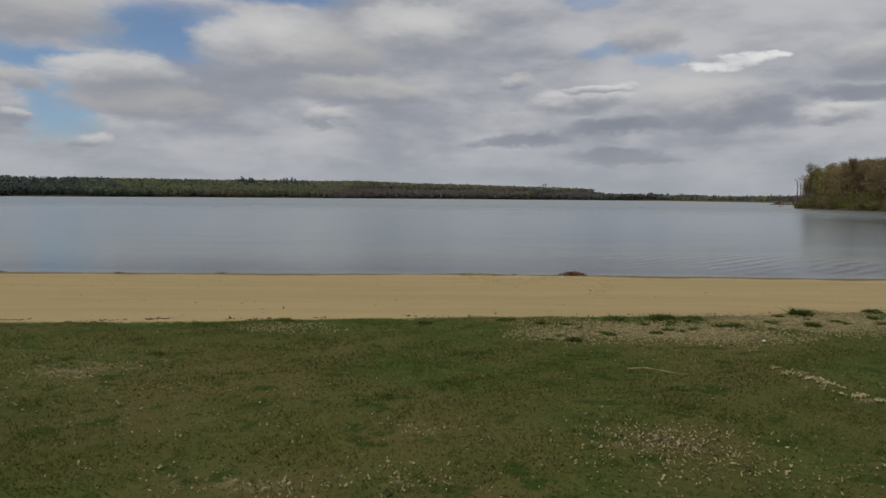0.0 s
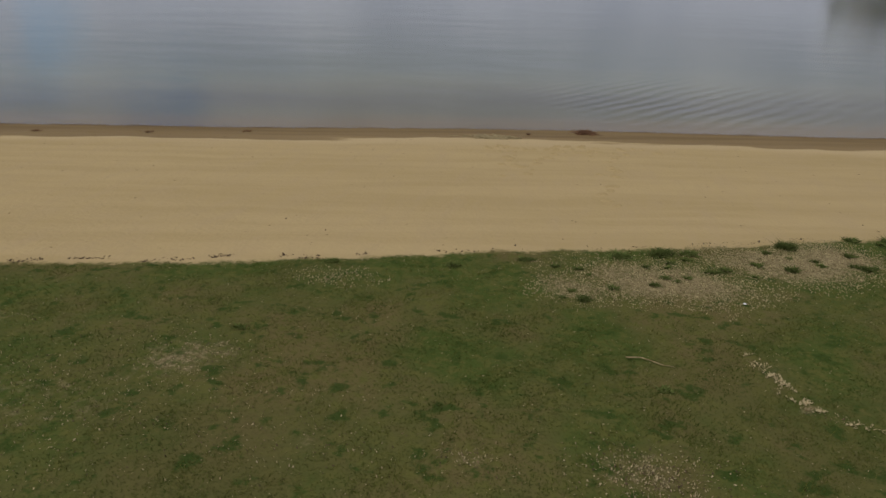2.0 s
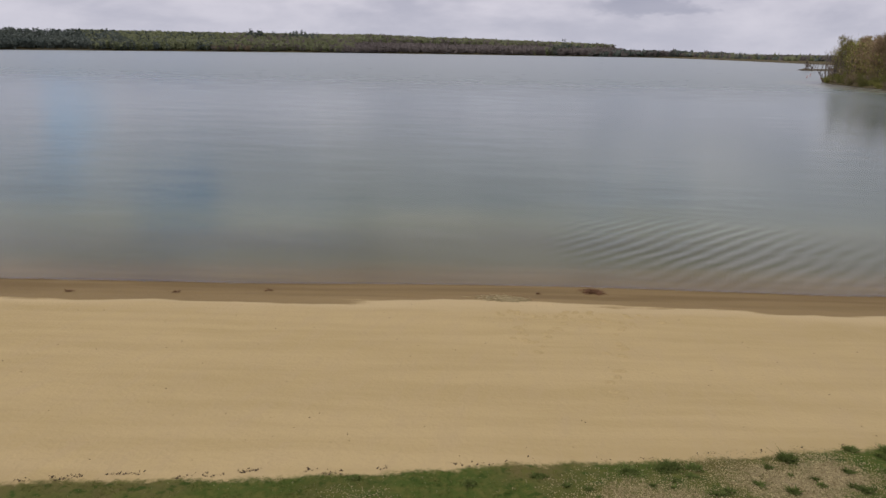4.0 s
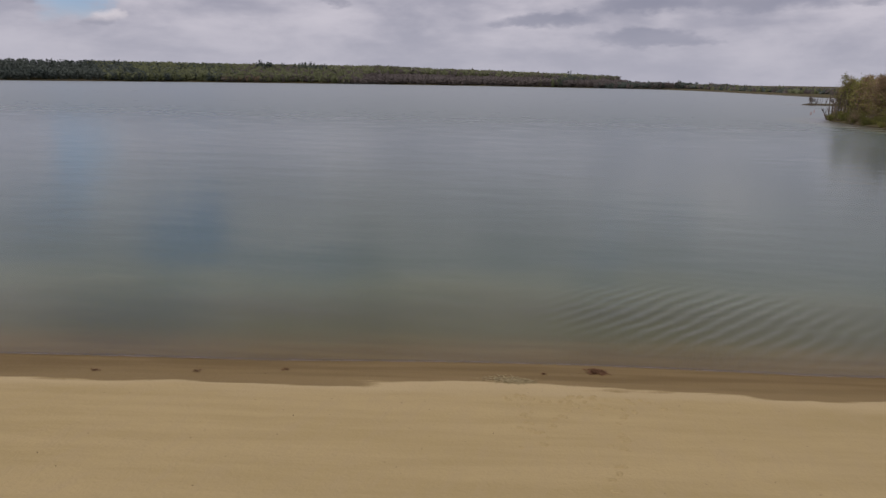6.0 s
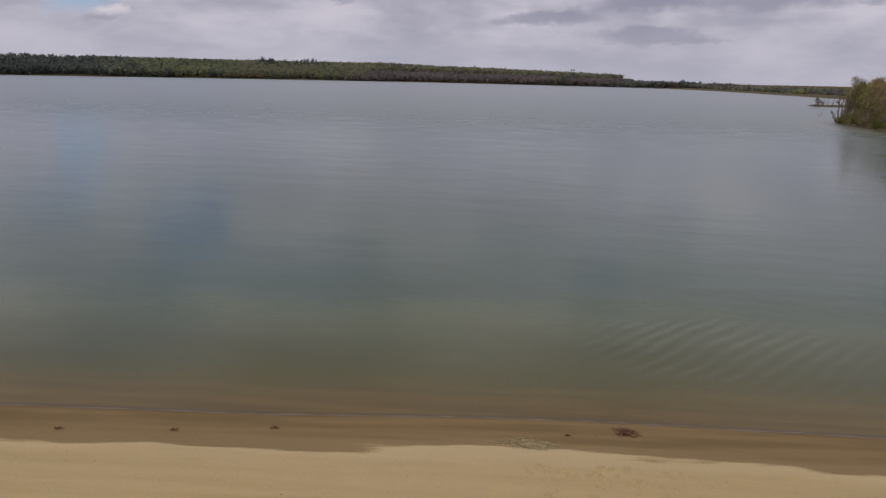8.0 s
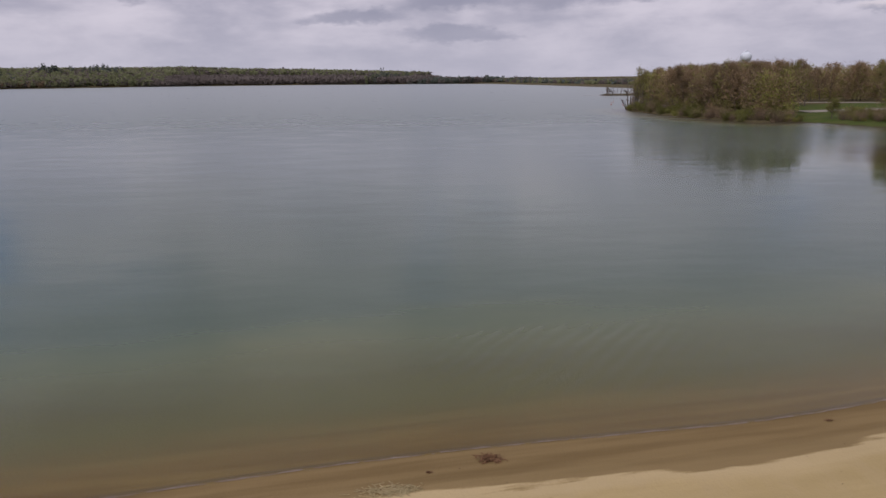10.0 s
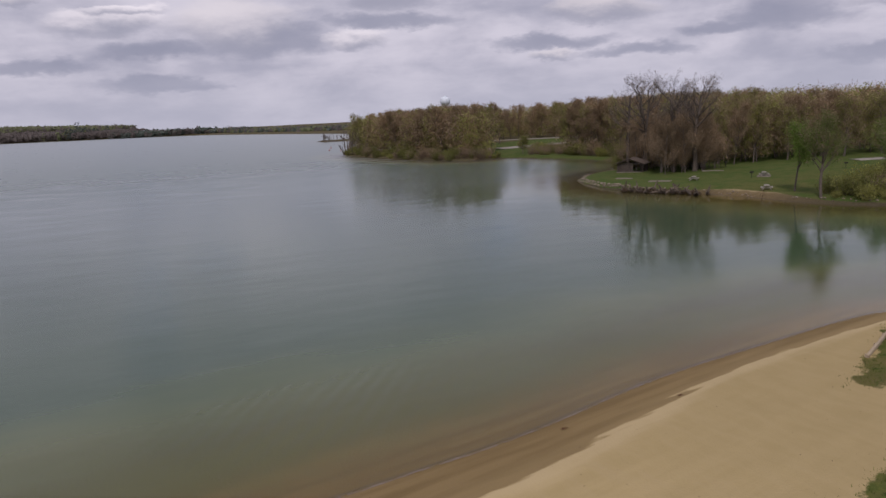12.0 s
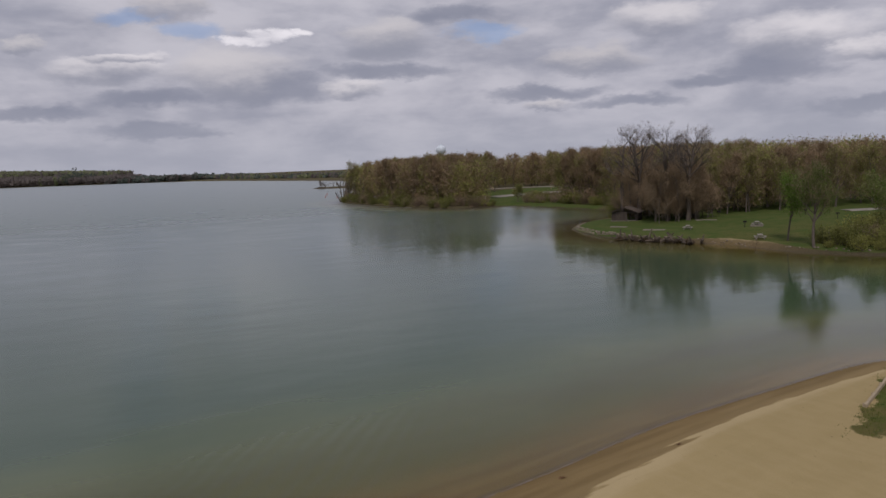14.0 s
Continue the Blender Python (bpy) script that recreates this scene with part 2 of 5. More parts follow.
    earth = n.mix(n.ramp(bare, 0.92, 1.15), earth, (0.46, 0.385, 0.255))
    thin = n.math("ADD", bare, n.math("ADD", n.math("MULTIPLY", rag, 0.75), n.math("MULTIPLY", fine, 0.9)))
    grass = n.mix(n.ramp(thin, 0.45, 0.95), grass, earth)
    lawn = n.ramp(n.math("ADD", turf, n.math("ADD", n.math("MULTIPLY", rag, 0.55), n.math("MULTIPLY", fine, 0.35))), -0.12, 0.10)
    n.set(shader.inputs["Base Color"], n.mix(lawn, sand, grass))
    damp_sheen = n.math("MULTIPLY", wet, n.math("SUBTRACT", 1.0, mud))
    n.set(shader.inputs["Roughness"], n.ramp(damp_sheen, 0.0, 1.0, 0.95, 0.80))
    n.set(shader.inputs["Specular IOR Level"], n.ramp(damp_sheen, 0.0, 1.0, 0.05, 0.12))
    height = n.math("ADD", n.math("MULTIPLY", grain, 0.12), n.math("ADD", n.math("MULTIPLY", fine, 1.0), n.math("MULTIPLY", tracks, 0.5)))
    bump(n, shader, height, 0.5, 0.06)


def water_look():
    mat = bpy.data.materials.new("lake_water")
    mat.use_nodes = True
    n = Nodes(mat.node_tree)
    where = n.add("TexCoord").outputs["Object"]
    open_water = n.add("SeparateXYZ")
    n.set(open_water.inputs[0], where)
    # fine ripples, a slow swell, and one trained set of ripples off the beach
    chop = n.noise(n.scaled(where, 1.0, 1.5, 1.0), 1.5, 2.0, 0.5, 0.4)
    swell = n.noise(n.scaled(where, 0.5, 1.0, 1.0), 0.16, 3.0, 0.5)
    wave = n.add("TexWave")
    wave.wave_type, wave.bands_direction, wave.wave_profile = "BANDS", "X", "SIN"
    turn = n.add("VectorRotate")
    turn.rotation_type = "Z_AXIS"
    n.set(turn.inputs["Vector"], where)
    n.set(turn.inputs["Angle"], radians(33))
    n.set(wave.inputs["Vector"], turn.outputs[0])
    for key, value in (("Scale", 0.36), ("Distortion", 3.2), ("Detail", 2.0), ("Detail Scale", 0.6)):
        n.set(wave.inputs[key], value)
    far = n.vmath("LENGTH", n.scaled(n.vmath("SUBTRACT", where, (7.5, 39.5, 0.0)), 0.085, 0.12, 1.0))
    near = n.ramp(far, 1.0, 0.25)
    height = n.math("ADD", n.math("MULTIPLY", n.math("MULTIPLY", chop, 0.0042), n.ramp(open_water.outputs[1], 130.0, 45.0, 0.12, 1.0)), n.math("MULTIPLY", swell, 0.06))
    height = n.math("ADD", height, n.math("MULTIPLY", n.math("MULTIPLY", wave.outputs["Fac"], near), 0.024))
    wind = n.math("MULTIPLY", n.ramp(open_water.outputs[1], 60.0, 320.0), n.ramp(swell, 0.25, 0.6, 0.6, 1.0))
    relief = n.add("Bump")
    n.set(relief.inputs["Strength"], 1.0)
    n.set(relief.inputs["Distance"], 1.0)
    n.set(relief.inputs["Height"], height)
    mirror = n.add("BsdfGlossy")
    n.set(mirror.inputs["Color"], (0.92, 0.945, 0.975, 1))
    calm = n.math("MULTIPLY", n.ramp(open_water.outputs[0], 25.0, 62.0), n.ramp(open_water.outputs[1], 150.0, 105.0))
    n.set(mirror.inputs["Roughness"], n.math("MULTIPLY", n.ramp(wind, 0.0, 1.0, 0.15, 0.33), n.ramp(calm, 0.0, 1.0, 1.0, 0.5)))
    n.set(mirror.inputs["Normal"], relief.outputs[0])
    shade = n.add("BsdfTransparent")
    n.set(shade.inputs[0], (0.96, 0.93, 0.62, 1))
    murk = n.add("BsdfDiffuse")
    shore = n.attribute("shore")
    # more stirred-up silt towards the beach
    n.set(murk.inputs[0], n.mix(n.ramp(n.math("ADD", shore, n.math("MULTIPLY", swell, 10.0)), 2.0, -15.0), (0.168, 0.172, 0.064), (0.055, 0.089, 0.048)))
    body = n.add("MixShader")
    n.set(body.inputs[0], n.ramp(n.math("ADD", shore, n.math("MULTIPLY", swell, 6.0)), 1.5, -11.0, 0.06, 0.95))
    n.set(body.inputs[1], shade.outputs[0])
    n.set(body.inputs[2], murk.outputs[0])
    fresnel = n.add("Fresnel")
    n.set(fresnel.inputs["IOR"], 1.333)
    n.set(fresnel.inputs["Normal"], relief.outputs[0])
    both = n.add("MixShader")
    # wind-ruffled water mirrors less of the sky at a low angle
    n.set(both.inputs[0], n.math("MULTIPLY", fresnel.outputs[0], n.ramp(wind, 0.0, 0.8, 1.0, 0.64)))
    n.set(both.inputs[1], body.outputs[0])
    n.set(both.inputs[2], mirror.outputs[0])
    n.set(n.add("OutputMaterial").inputs[0], both.outputs[0])
    return mat


GROUND = material("beach_and_turf", ground_look)
WATER = water_look()
BARK = simple("grey_brown_bark", (0.085, 0.070, 0.057), (0.185, 0.155, 0.128), 2.5, 0.95, 0.03, 0.25, (1, 1, 0.25))
DEADWOOD = simple("bleached_deadwood", (0.058, 0.045, 0.033), (0.130, 0.104, 0.078), 3.0, 0.9, 0.02, 0.3, (1, 1, 0.3))
TWIG = simple("bare_brown_twigs", (0.225, 0.168, 0.105), (0.355, 0.272, 0.175), 0.5, 0.95, 0.01, 0.40, thin=0.42, gloss=0.06)
BUD_OLIVE = simple("olive_spring_buds", (0.185, 0.190, 0.056), (0.330, 0.325, 0.100), 0.6, 0.9, 0.01, 0.40, thin=0.42, gloss=0.06)
BUD_RUST = simple("russet_spring_buds", (0.228, 0.158, 0.090), (0.355, 0.255, 0.148), 0.6, 0.9, 0.01, 0.40, thin=0.42, gloss=0.06)
LEAF = simple("fresh_green_leaves", (0.085, 0.140, 0.026), (0.165, 0.245, 0.050), 0.8, 0.8, 0.01, 0.4, thin=0.25, gloss=0.06)
SOFT_LEAF = simple("thin_soft_green_leaves", (0.095, 0.140, 0.032), (0.170, 0.220, 0.058), 0.8, 0.85, 0.01, 0.4, thin=0.35, gloss=0.06)
SHRUB = simple("shrub_leaves", (0.110, 0.125, 0.032), (0.225, 0.220, 0.075), 1.0, 0.9, 0.01, 0.5, thin=0.25, gloss=0.06)
# far crowns: base colours lifted and greyed to stand in for distance haze
FAR_GREEN = simple("far_hazy_green_crowns", (0.185, 0.205, 0.105), (0.275, 0.295, 0.160), 0.012, 0.95, 0.3, 0.10, thin=0.5, gloss=0.06)
FAR_RUST = simple("far_hazy_russet_crowns", (0.240, 0.180, 0.115), (0.330, 0.255, 0.165), 0.012, 0.95, 0.3, 0.10, thin=0.5, gloss=0.06)
FAR_BROWN = simple("far_hazy_bare_crowns", (0.165, 0.142, 0.128), (0.235, 0.205, 0.185), 0.012, 0.95, 0.3, 0.10, thin=0.5, gloss=0.06)
FAR_DARK = simple("far_hazy_conifer_crowns", (0.080, 0.098, 0.085), (0.130, 0.150, 0.122), 0.012, 0.95, 0.3, 0.10, thin=0.2, gloss=0.06)
OAK_BARK = simple("dark_oak_bark", (0.070, 0.056, 0.045), (0.145, 0.120, 0.095), 2.5, 0.95, 0.03, 0.2, (1, 1, 0.25))
ROCK = simple("riprap_limestone", (0.095, 0.078, 0.058), (0.27, 0.225, 0.165), 2.2, 0.9, 0.05, 0.4)
ASPHALT = simple("pale_worn_asphalt", (0.22, 0.20, 0.165), (0.31, 0.285, 0.24), 0.6, 0.95, 0.01)
BLADE = simple("grass_blades", (0.062, 0.090, 0.016), (0.148, 0.155, 0.036), 0.7, 0.75, 0.005, 0.45, thin=0.3, gloss=0.05)
DEADLEAF = simple("dry_leaf_litter", (0.17, 0.118, 0.052), (0.40, 0.315, 0.17), 9.0, 0.9, 0.003, 0.45)
PEBBLE = simple("pale_pebbles", (0.15, 0.125, 0.060), (0.345, 0.29, 0.15), 9.0, 0.85, 0.004, 0.45)
STRAW = simple("bleached_straw", (0.24, 0.195, 0.095), (0.43, 0.36, 0.20), 9.0, 0.9, 0.003, 0.4)
HEAP = simple("damp_brown_bark", (0.090, 0.048, 0.026), (0.200, 0.118, 0.066), 6.0, 0.95, 0.01, 0.4, gloss=0.05)
WRACK = simple("wet_brown_driftwood", (0.045, 0.030, 0.018), (0.13, 0.088, 0.050), 6.0, 0.85, 0.01, 0.4)
STEEL = simple("pale_blue_painted_steel", (0.60, 0.66, 0.70), (0.68, 0.74, 0.78), 0.2, 0.45, 0.005)


# ---- building helpers ----
def mesh_from(name, verts, faces, mats, slots=None, smooth=False):
    me = bpy.data.meshes.new(name)
    me.from_pydata(verts, [], faces)
    for mat in mats:
        me.materials.append(mat)
    if slots is not None:
        me.polygons.foreach_set("material_index", np.asarray(slots, dtype=np.int32))
    if smooth:
        me.polygons.foreach_set("use_smooth", np.ones(len(me.polygons), dtype=bool))
    me.update()
    return me


def triangles(name, points, mat):
    """A mesh of loose triangles, from an array (count, 3, 3)."""
    points = np.asarray(points, dtype=np.float32)
    count = len(points)
    me = bpy.data.meshes.new(name)
    me.vertices.add(count * 3)
    me.vertices.foreach_set("co", points.ravel())
    me.loops.add(count * 3)
    me.loops.foreach_set("vertex_index", np.arange(count * 3, dtype=np.int32))
    me.polygons.add(count)
    me.polygons.foreach_set("loop_start", np.arange(0, count * 3, 3, dtype=np.int32))
    me.materials.append(mat)
    me.update(calc_edges=True)
    return me


def thing(name, at, label, category, group="", kind=""):
    ob = new(name)
    ob.matrix_basis = Matrix.Translation(at)
    return tagged(ob, label, category, group, kind)


def part(name, bm, mat, parent, label=""):
    """Links a bmesh (or a ready mesh) as one mesh object under a thing or a part."""
    if isinstance(bm, bmesh.types.BMesh):
        me = bpy.data.meshes.new(name)
        bm.to_mesh(me)
        bm.free()
        me.materials.append(mat)
    else:
        me = bm
    ob = new(name, me)
    ob.parent = parent
    return tagged(ob, label) if label else ob


def block(bm, size, at, turn=None, bevel=0.0):
    """Adds a box with softened edges to a bmesh."""
    made = bmesh.ops.create_cube(bm, size=1.0)["verts"]
    m = Matrix.Translation(at) @ (turn or Matrix()) @ Matrix.Diagonal((*size, 1))
    bmesh.ops.transform(bm, matrix=m, verts=made)
    if bevel:
        edges = list({e for v in made for e in v.link_edges})
        bmesh.ops.bevel(bm, geom=edges, offset=bevel, segments=1, affect="EDGES")


def tube(segments, sides=5):
    """Verts and faces of tapered tubes, from rows (p0, p1, r0, r1)."""
    verts, faces = [], []
    for p0, p1, r0, r1 in segments:
        axis = (p1 - p0)
        if axis.length < 1e-6:
            continue
        axis.normalize()
        u = axis.orthogonal().normalized()
        v = axis.cross(u)
        base = len(verts)
        for p, r in ((p0, r0), (p1, r1)):
            for k in range(sides):
                a = 2 * math.pi * k / sides
                verts.append(p + (u * math.cos(a) + v * math.sin(a)) * r)
        for k in range(sides):
            k2 = (k + 1) % sides
            faces.append((base + k, base + k2, base + sides + k2, base + sides + k))
        faces.append(tuple(base + sides + k for k in range(sides)))
    return verts, faces


# ---- the plan: lake shore, grass edge, heights ----
BEACH = [(-1100, -200), (-200, -16), (-60, 18.5), (-25, 26.3), (-13, 28.7), (-5, 30.6), (1.2, 31.8), (6, 32.5), (13, 33.6),
         (22, 36.0), (31, 37.3), (39, 38.2), (44, 37.6), (60, 33), (85, 30), (115, 36), (124, 50)]
POINT = [(115, 60), (95, 64.5), (85.5, 67.5), (81.5, 71.5), (79.5, 78), (79.4, 86), (78, 92), (76.2, 97), (73.3, 103.5), (72.8, 111.5),
         (77, 125.5), (88, 135), (100, 140), (111, 150), (112, 168), (108, 190), (103, 202), (90, 203), (84.3, 216), (77.6, 250), (76.3, 287)]
NORTH = [(92, 302), (130, 340), (152, 420), (140, 478), (117, 494), (117, 505), (150, 530), (205, 690), (205, 800), (165, 1130), (120, 1350),
         (58, 1490), (-60, 1560), (-225, 1640), (-460, 1690), (-650, 1640), (-920, 1470), (-1120, 1250), (-1250, 1000), (-1300, 300)]


def smooth_line(points, steps, closed=False):
    out = []
    count = len(points)
    for i in range(count if closed else count - 1):
        p = [np.array(points[(i + k) % count if closed else min(max(i + k, 0), count - 1)], float) for k in (-1, 0, 1, 2)]
        for s in range(steps):
            t = s / steps
            out.append(0.5 * (2 * p[1] + (p[2] - p[0]) * t + (2 * p[0] - 5 * p[1] + 4 * p[2] - p[3]) * t ** 2 + (3 * p[1] - p[0] - 3 * p[2] + p[3]) * t ** 3))
    if not closed:
        out.append(np.array(points[-1], float))
    return np.array(out)


SHORE = smooth_line(BEACH + POINT + NORTH, 3, True)


def shore_distance(x, y):
    """Metres from the lake's edge, inland positive."""
    x, y = np.asarray(x, float), np.asarray(y, float)
    best = np.full(x.shape, 1e9)
    inside = np.zeros(x.shape, bool)
    a = SHORE
    b = np.roll(SHORE, -1, axis=0)
    for (ax, ay), (bx, by) in zip(a, b):
        dx, dy = bx - ax, by - ay
        s = np.clip(((x - ax) * dx + (y - ay) * dy) / (dx * dx + dy * dy + 1e-12), 0, 1)
        best = np.minimum(best, (x - ax - s * dx) ** 2 + (y - ay - s * dy) ** 2)
        if ay != by:
            inside ^= ((ay > y) != (by > y)) & (x < (bx - ax) * (y - ay) / (by - ay) + ax)
    best = np.sqrt(best)
    return np.where(inside, -best, best)


EDGE = [(-900, -200), (-60, -4), (-10.4, 13), (-7.1, 14), (-3.6, 15), (0, 16.3), (3, 17.2), (6.2, 18.3), (8.5, 19.2), (21.6, 24), (26.5, 25.7), (31, 27.9), (36, 31), (60, 24)]


def ripple(x, y, size, seed):
    """Soft value noise for uneven ground."""
    x, y = x / size + seed * 17.3, y / size + seed * 5.9
    return np.sin(x * 1.7 + np.sin(y * 1.3 + seed)) * np.cos(y * 1.9 + np.sin(x * 1.1)) * 0.5 + np.sin(x * 3.9 - y * 3.1 + seed) * 0.22


def turf_distance(x, y, sd):
    """Metres inside the grass, negative on the sand."""
    south = (np.interp(x, [p[0] for p in EDGE], [p[1] for p in EDGE]) - y) * 0.94
    # the grass beyond the timber edging
    ux, uy = 0.888, 0.459
    side = (x - 29.8) * uy - (y - 30.9) * ux
    start = (x - 28.4) * ux + (y - 30.0) * uy
    path = y - np.interp(x, [27, 30, 33, 36, 40], [29.2, 28.7, 29.4, 30.6, 31.0])
    east = np.minimum(np.minimum(side, start), np.minimum(path, sd - 0.6))
    east = east + 0.5 * ripple(x, y, 0.9, 11) + 0.35 * ripple(x, y, 0.45, 12) + 0.15
    south = south + np.clip((x - 16) / 6, 0, 1) * (0.4 * ripple(x, y, 0.9, 13) + 0.25 * ripple(x, y, 0.4, 14))
    land = np.where(y > 44, sd - 0.1 - 2.0 * np.exp(-((y - 88) / 9) ** 2) - 0.5 * (y < 84), np.where(x > 36, np.minimum(sd - 0.8, np.maximum(side, (x - 44))), -9.0))
    return np.maximum(np.maximum(south, east), land)


def height(x, y, sd=None):
    x, y = np.asarray(x, float), np.asarray(y, float)
    sd = shore_distance(x, y) if sd is None else sd
    beach = np.interp(sd, [-60, -25, -8, 0, 3, 14, 22, 200], [-5, -2.4, -0.75, 0, 0.28, 0.80, 0.93, 1.6])
    bank = np.interp(sd, [-60, -20, 0, 0.8, 2, 30, 90, 220, 500, 1200], [-5, -2.5, 0, 0.45, 0.8, 1.7, 3.0, 4.2, 4.6, 5])
    far = np.clip((y - 48) / 8, 0, 1)
    z = beach * (1 - far) + bank * far
    z += np.clip(sd - 1, 0, 1) * (0.035 * ripple(x, y, 1.9, 1) + 0.02 * ripple(x, y, 0.7, 2)) + np.clip(sd / 3, 0, 1) * 0.012 * ripple(x, y, 0.45, 3)
    # wooded hills beyond the far shore, highest to the west
    hill = np.clip((y - 700) / 500, 0, 1) * np.clip(sd / 150, 0, 1) * np.interp(x, [-2500, -900, -600, -200, 0, 60, 400], [20, 24, 25, 12, 5, 0, 0])
    return z + hill + np.clip(sd / 100, 0, 1) * np.clip((y - 120) / 500, 0, 1) * 1.2 * ripple(x, y, 90, 4)


def ground_z(x, y):
    return float(height(np.array([x]), np.array([y]))[0])


def spaced(stops):
    """Grid lines from rows (start, step), the last one only an end; the steps grow evenly beyond."""
    out = []
    for (a, step), (b, _) in zip(stops, stops[1:]):
        out += list(np.arange(a, b - step * 0.5, step))
    return out + [stops[-1][0]]


def sheet(name, xs, ys, fill, mat):
    gx, gy = np.meshgrid(xs, ys)
    sd = shore_distance(gx, gy)
    z = fill(gx, gy, sd)
    rows, cols = gx.shape
    verts = np.stack([gx, gy, z], axis=-1).reshape(-1, 3)
    i = (np.arange(rows - 1)[:, None] * cols + np.arange(cols - 1)[None, :]).ravel()
    quads = np.stack([i, i + 1, i + cols + 1, i + cols], axis=1)
    me = bpy.data.meshes.new(name)
    me.vertices.add(len(verts))
    me.vertices.foreach_set("co", verts.astype(np.float32).ravel())
    me.loops.add(quads.size)
    me.loops.foreach_set("vertex_index", quads.astype(np.int32).ravel())
    me.polygons.add(len(quads))
    me.polygons.foreach_set("loop_start", np.arange(0, quads.size, 4, dtype=np.int32))
    me.polygons.foreach_set("use_smooth", np.ones(len(quads), bool))
    me.update(calc_edges=True)
    me.materials.append(mat)
    me.attributes.new("shore", "FLOAT", "POINT").data.foreach_set("value", sd.astype(np.float32).ravel())
    return me, gx, gy, sd


# thin places in the turf: x, y, half width along x, along y, strength
BARE = [(2.5, 9.6, 0.7, 0.5, 0.75), (0.35, 9.4, 0.35, 0.2, 0.8), (-0.6, 8.0, 0.8, 0.3, 0.7), (0.5, 8.3, 0.4, 0.25, 0.6), (3.4, 9.2, 1.0, 0.5, 0.4), (-4.25, 10.9, 0.8, 0.85, 0.75),
        (-8.3, 11.2, 0.9, 0.5, 0.7), (3.1, 15.5, 1.7, 1.0, 0.95), (5.6, 16.9, 1.6, 0.9, 0.98), (6.6, 17.5, 1.0, 0.9, 0.98), (1.5, 14.8, 0.9, 0.6, 0.8), (-3.0, 14.2, 0.9, 0.5, 0.45),
        (4.15, 12.75, 0.08, 0.13, 0.95), (4.3, 12.35, 0.12, 0.12, 1.05), (4.45, 12.05, 0.06, 0.14, 0.9), (4.58, 11.75, 0.06, 0.14, 0.9), (4.75, 11.5, 0.15, 0.1, 1.0), (5.0, 11.3, 0.16, 0.07, 0.9), (29.0, 29.6, 1.6, 0.8, 0.5),
        (-5.8, 9.4, 2.4, 1.5, 0.50), (-2.2, 9.3, 1.3, 0.6, 0.45), (-2.4, 10.2, 0.8, 0.25, 0.5), (-7.5, 12.6, 1.6, 0.5, 0.4)]


def bareness(x, y):
    out = np.zeros(np.shape(x))
    for cx, cy, rx, ry, s in BARE:
        out = np.maximum(out, s * np.exp(-(((x - cx) / rx) ** 2 + ((y - cy) / ry) ** 2) * 0.7))
    return out


XS = spaced([(-4600, 500), (-1600, 120), (-1000, 60), (-400, 30), (-100, 6), (-34, 0.3), (46, 1.5), (140, 6), (260, 30), (500, 120), (1400, 400), (4600, 0)])
YS = spaced([(-4600, 600), (-1000, 120), (-160, 20), (-20, 3), (4, 0.3), (40, 1.5), (150, 3), (300, 12), (540, 30), (1700, 100), (2600, 400), (4600, 0)])


def build_ground():
    me, gx, gy, sd = sheet("ground", XS, YS, lambda x, y, d: height(x, y, d), GROUND)
    me.attributes.new("turf", "FLOAT", "POINT").data.foreach_set("value", turf_distance(gx, gy, sd).astype(np.float32).ravel())
    pale_shore = 0.45 * ((gx > 40) & (gy > 550) & (sd < 42) & (sd > 0))
    me.attributes.new("bare", "FLOAT", "POINT").data.foreach_set("value", np.maximum(bareness(gx, gy), pale_shore).astype(np.float32).ravel())
    mud = np.clip((gy - 46) / 6, 0, 1) * (1 - 0.55 * np.exp(-((gy - 87) / 9) ** 2) * (gx < 130))
    lawn = (gy < 131) | ((gx > 101) & (gx < 178) & (gy > 165) & (gy < 264))
    floor = np.clip((gy - 46) / 6, 0, 1) * ~lawn
    me.attributes.new("wood_floor", "FLOAT", "POINT").data.foreach_set("value", floor.astype(np.float32).ravel())
    me.attributes.new("mud", "FLOAT", "POINT").data.foreach_set("value", mud.astype(np.float32).ravel())
    tagged(new("ground", me), "sandy beach and mown spring grass sloping to the lake", "ground", kind="structure")


def build_lake():
    xs = spaced([(-1400, 50), (-60, 1.0), (60, 4), (320, 0)])
    ys = spaced([(-260, 20), (0, 1.0), (60, 4), (320, 25), (1760, 0)])
    me, *_ = sheet("lake", xs, ys, lambda x, y, d: 0 * x, WATER)
    tagged(new("lake", me), "calm grey-green lake water with faint ripples", "water", kind="structure")


build_ground()
build_lake()


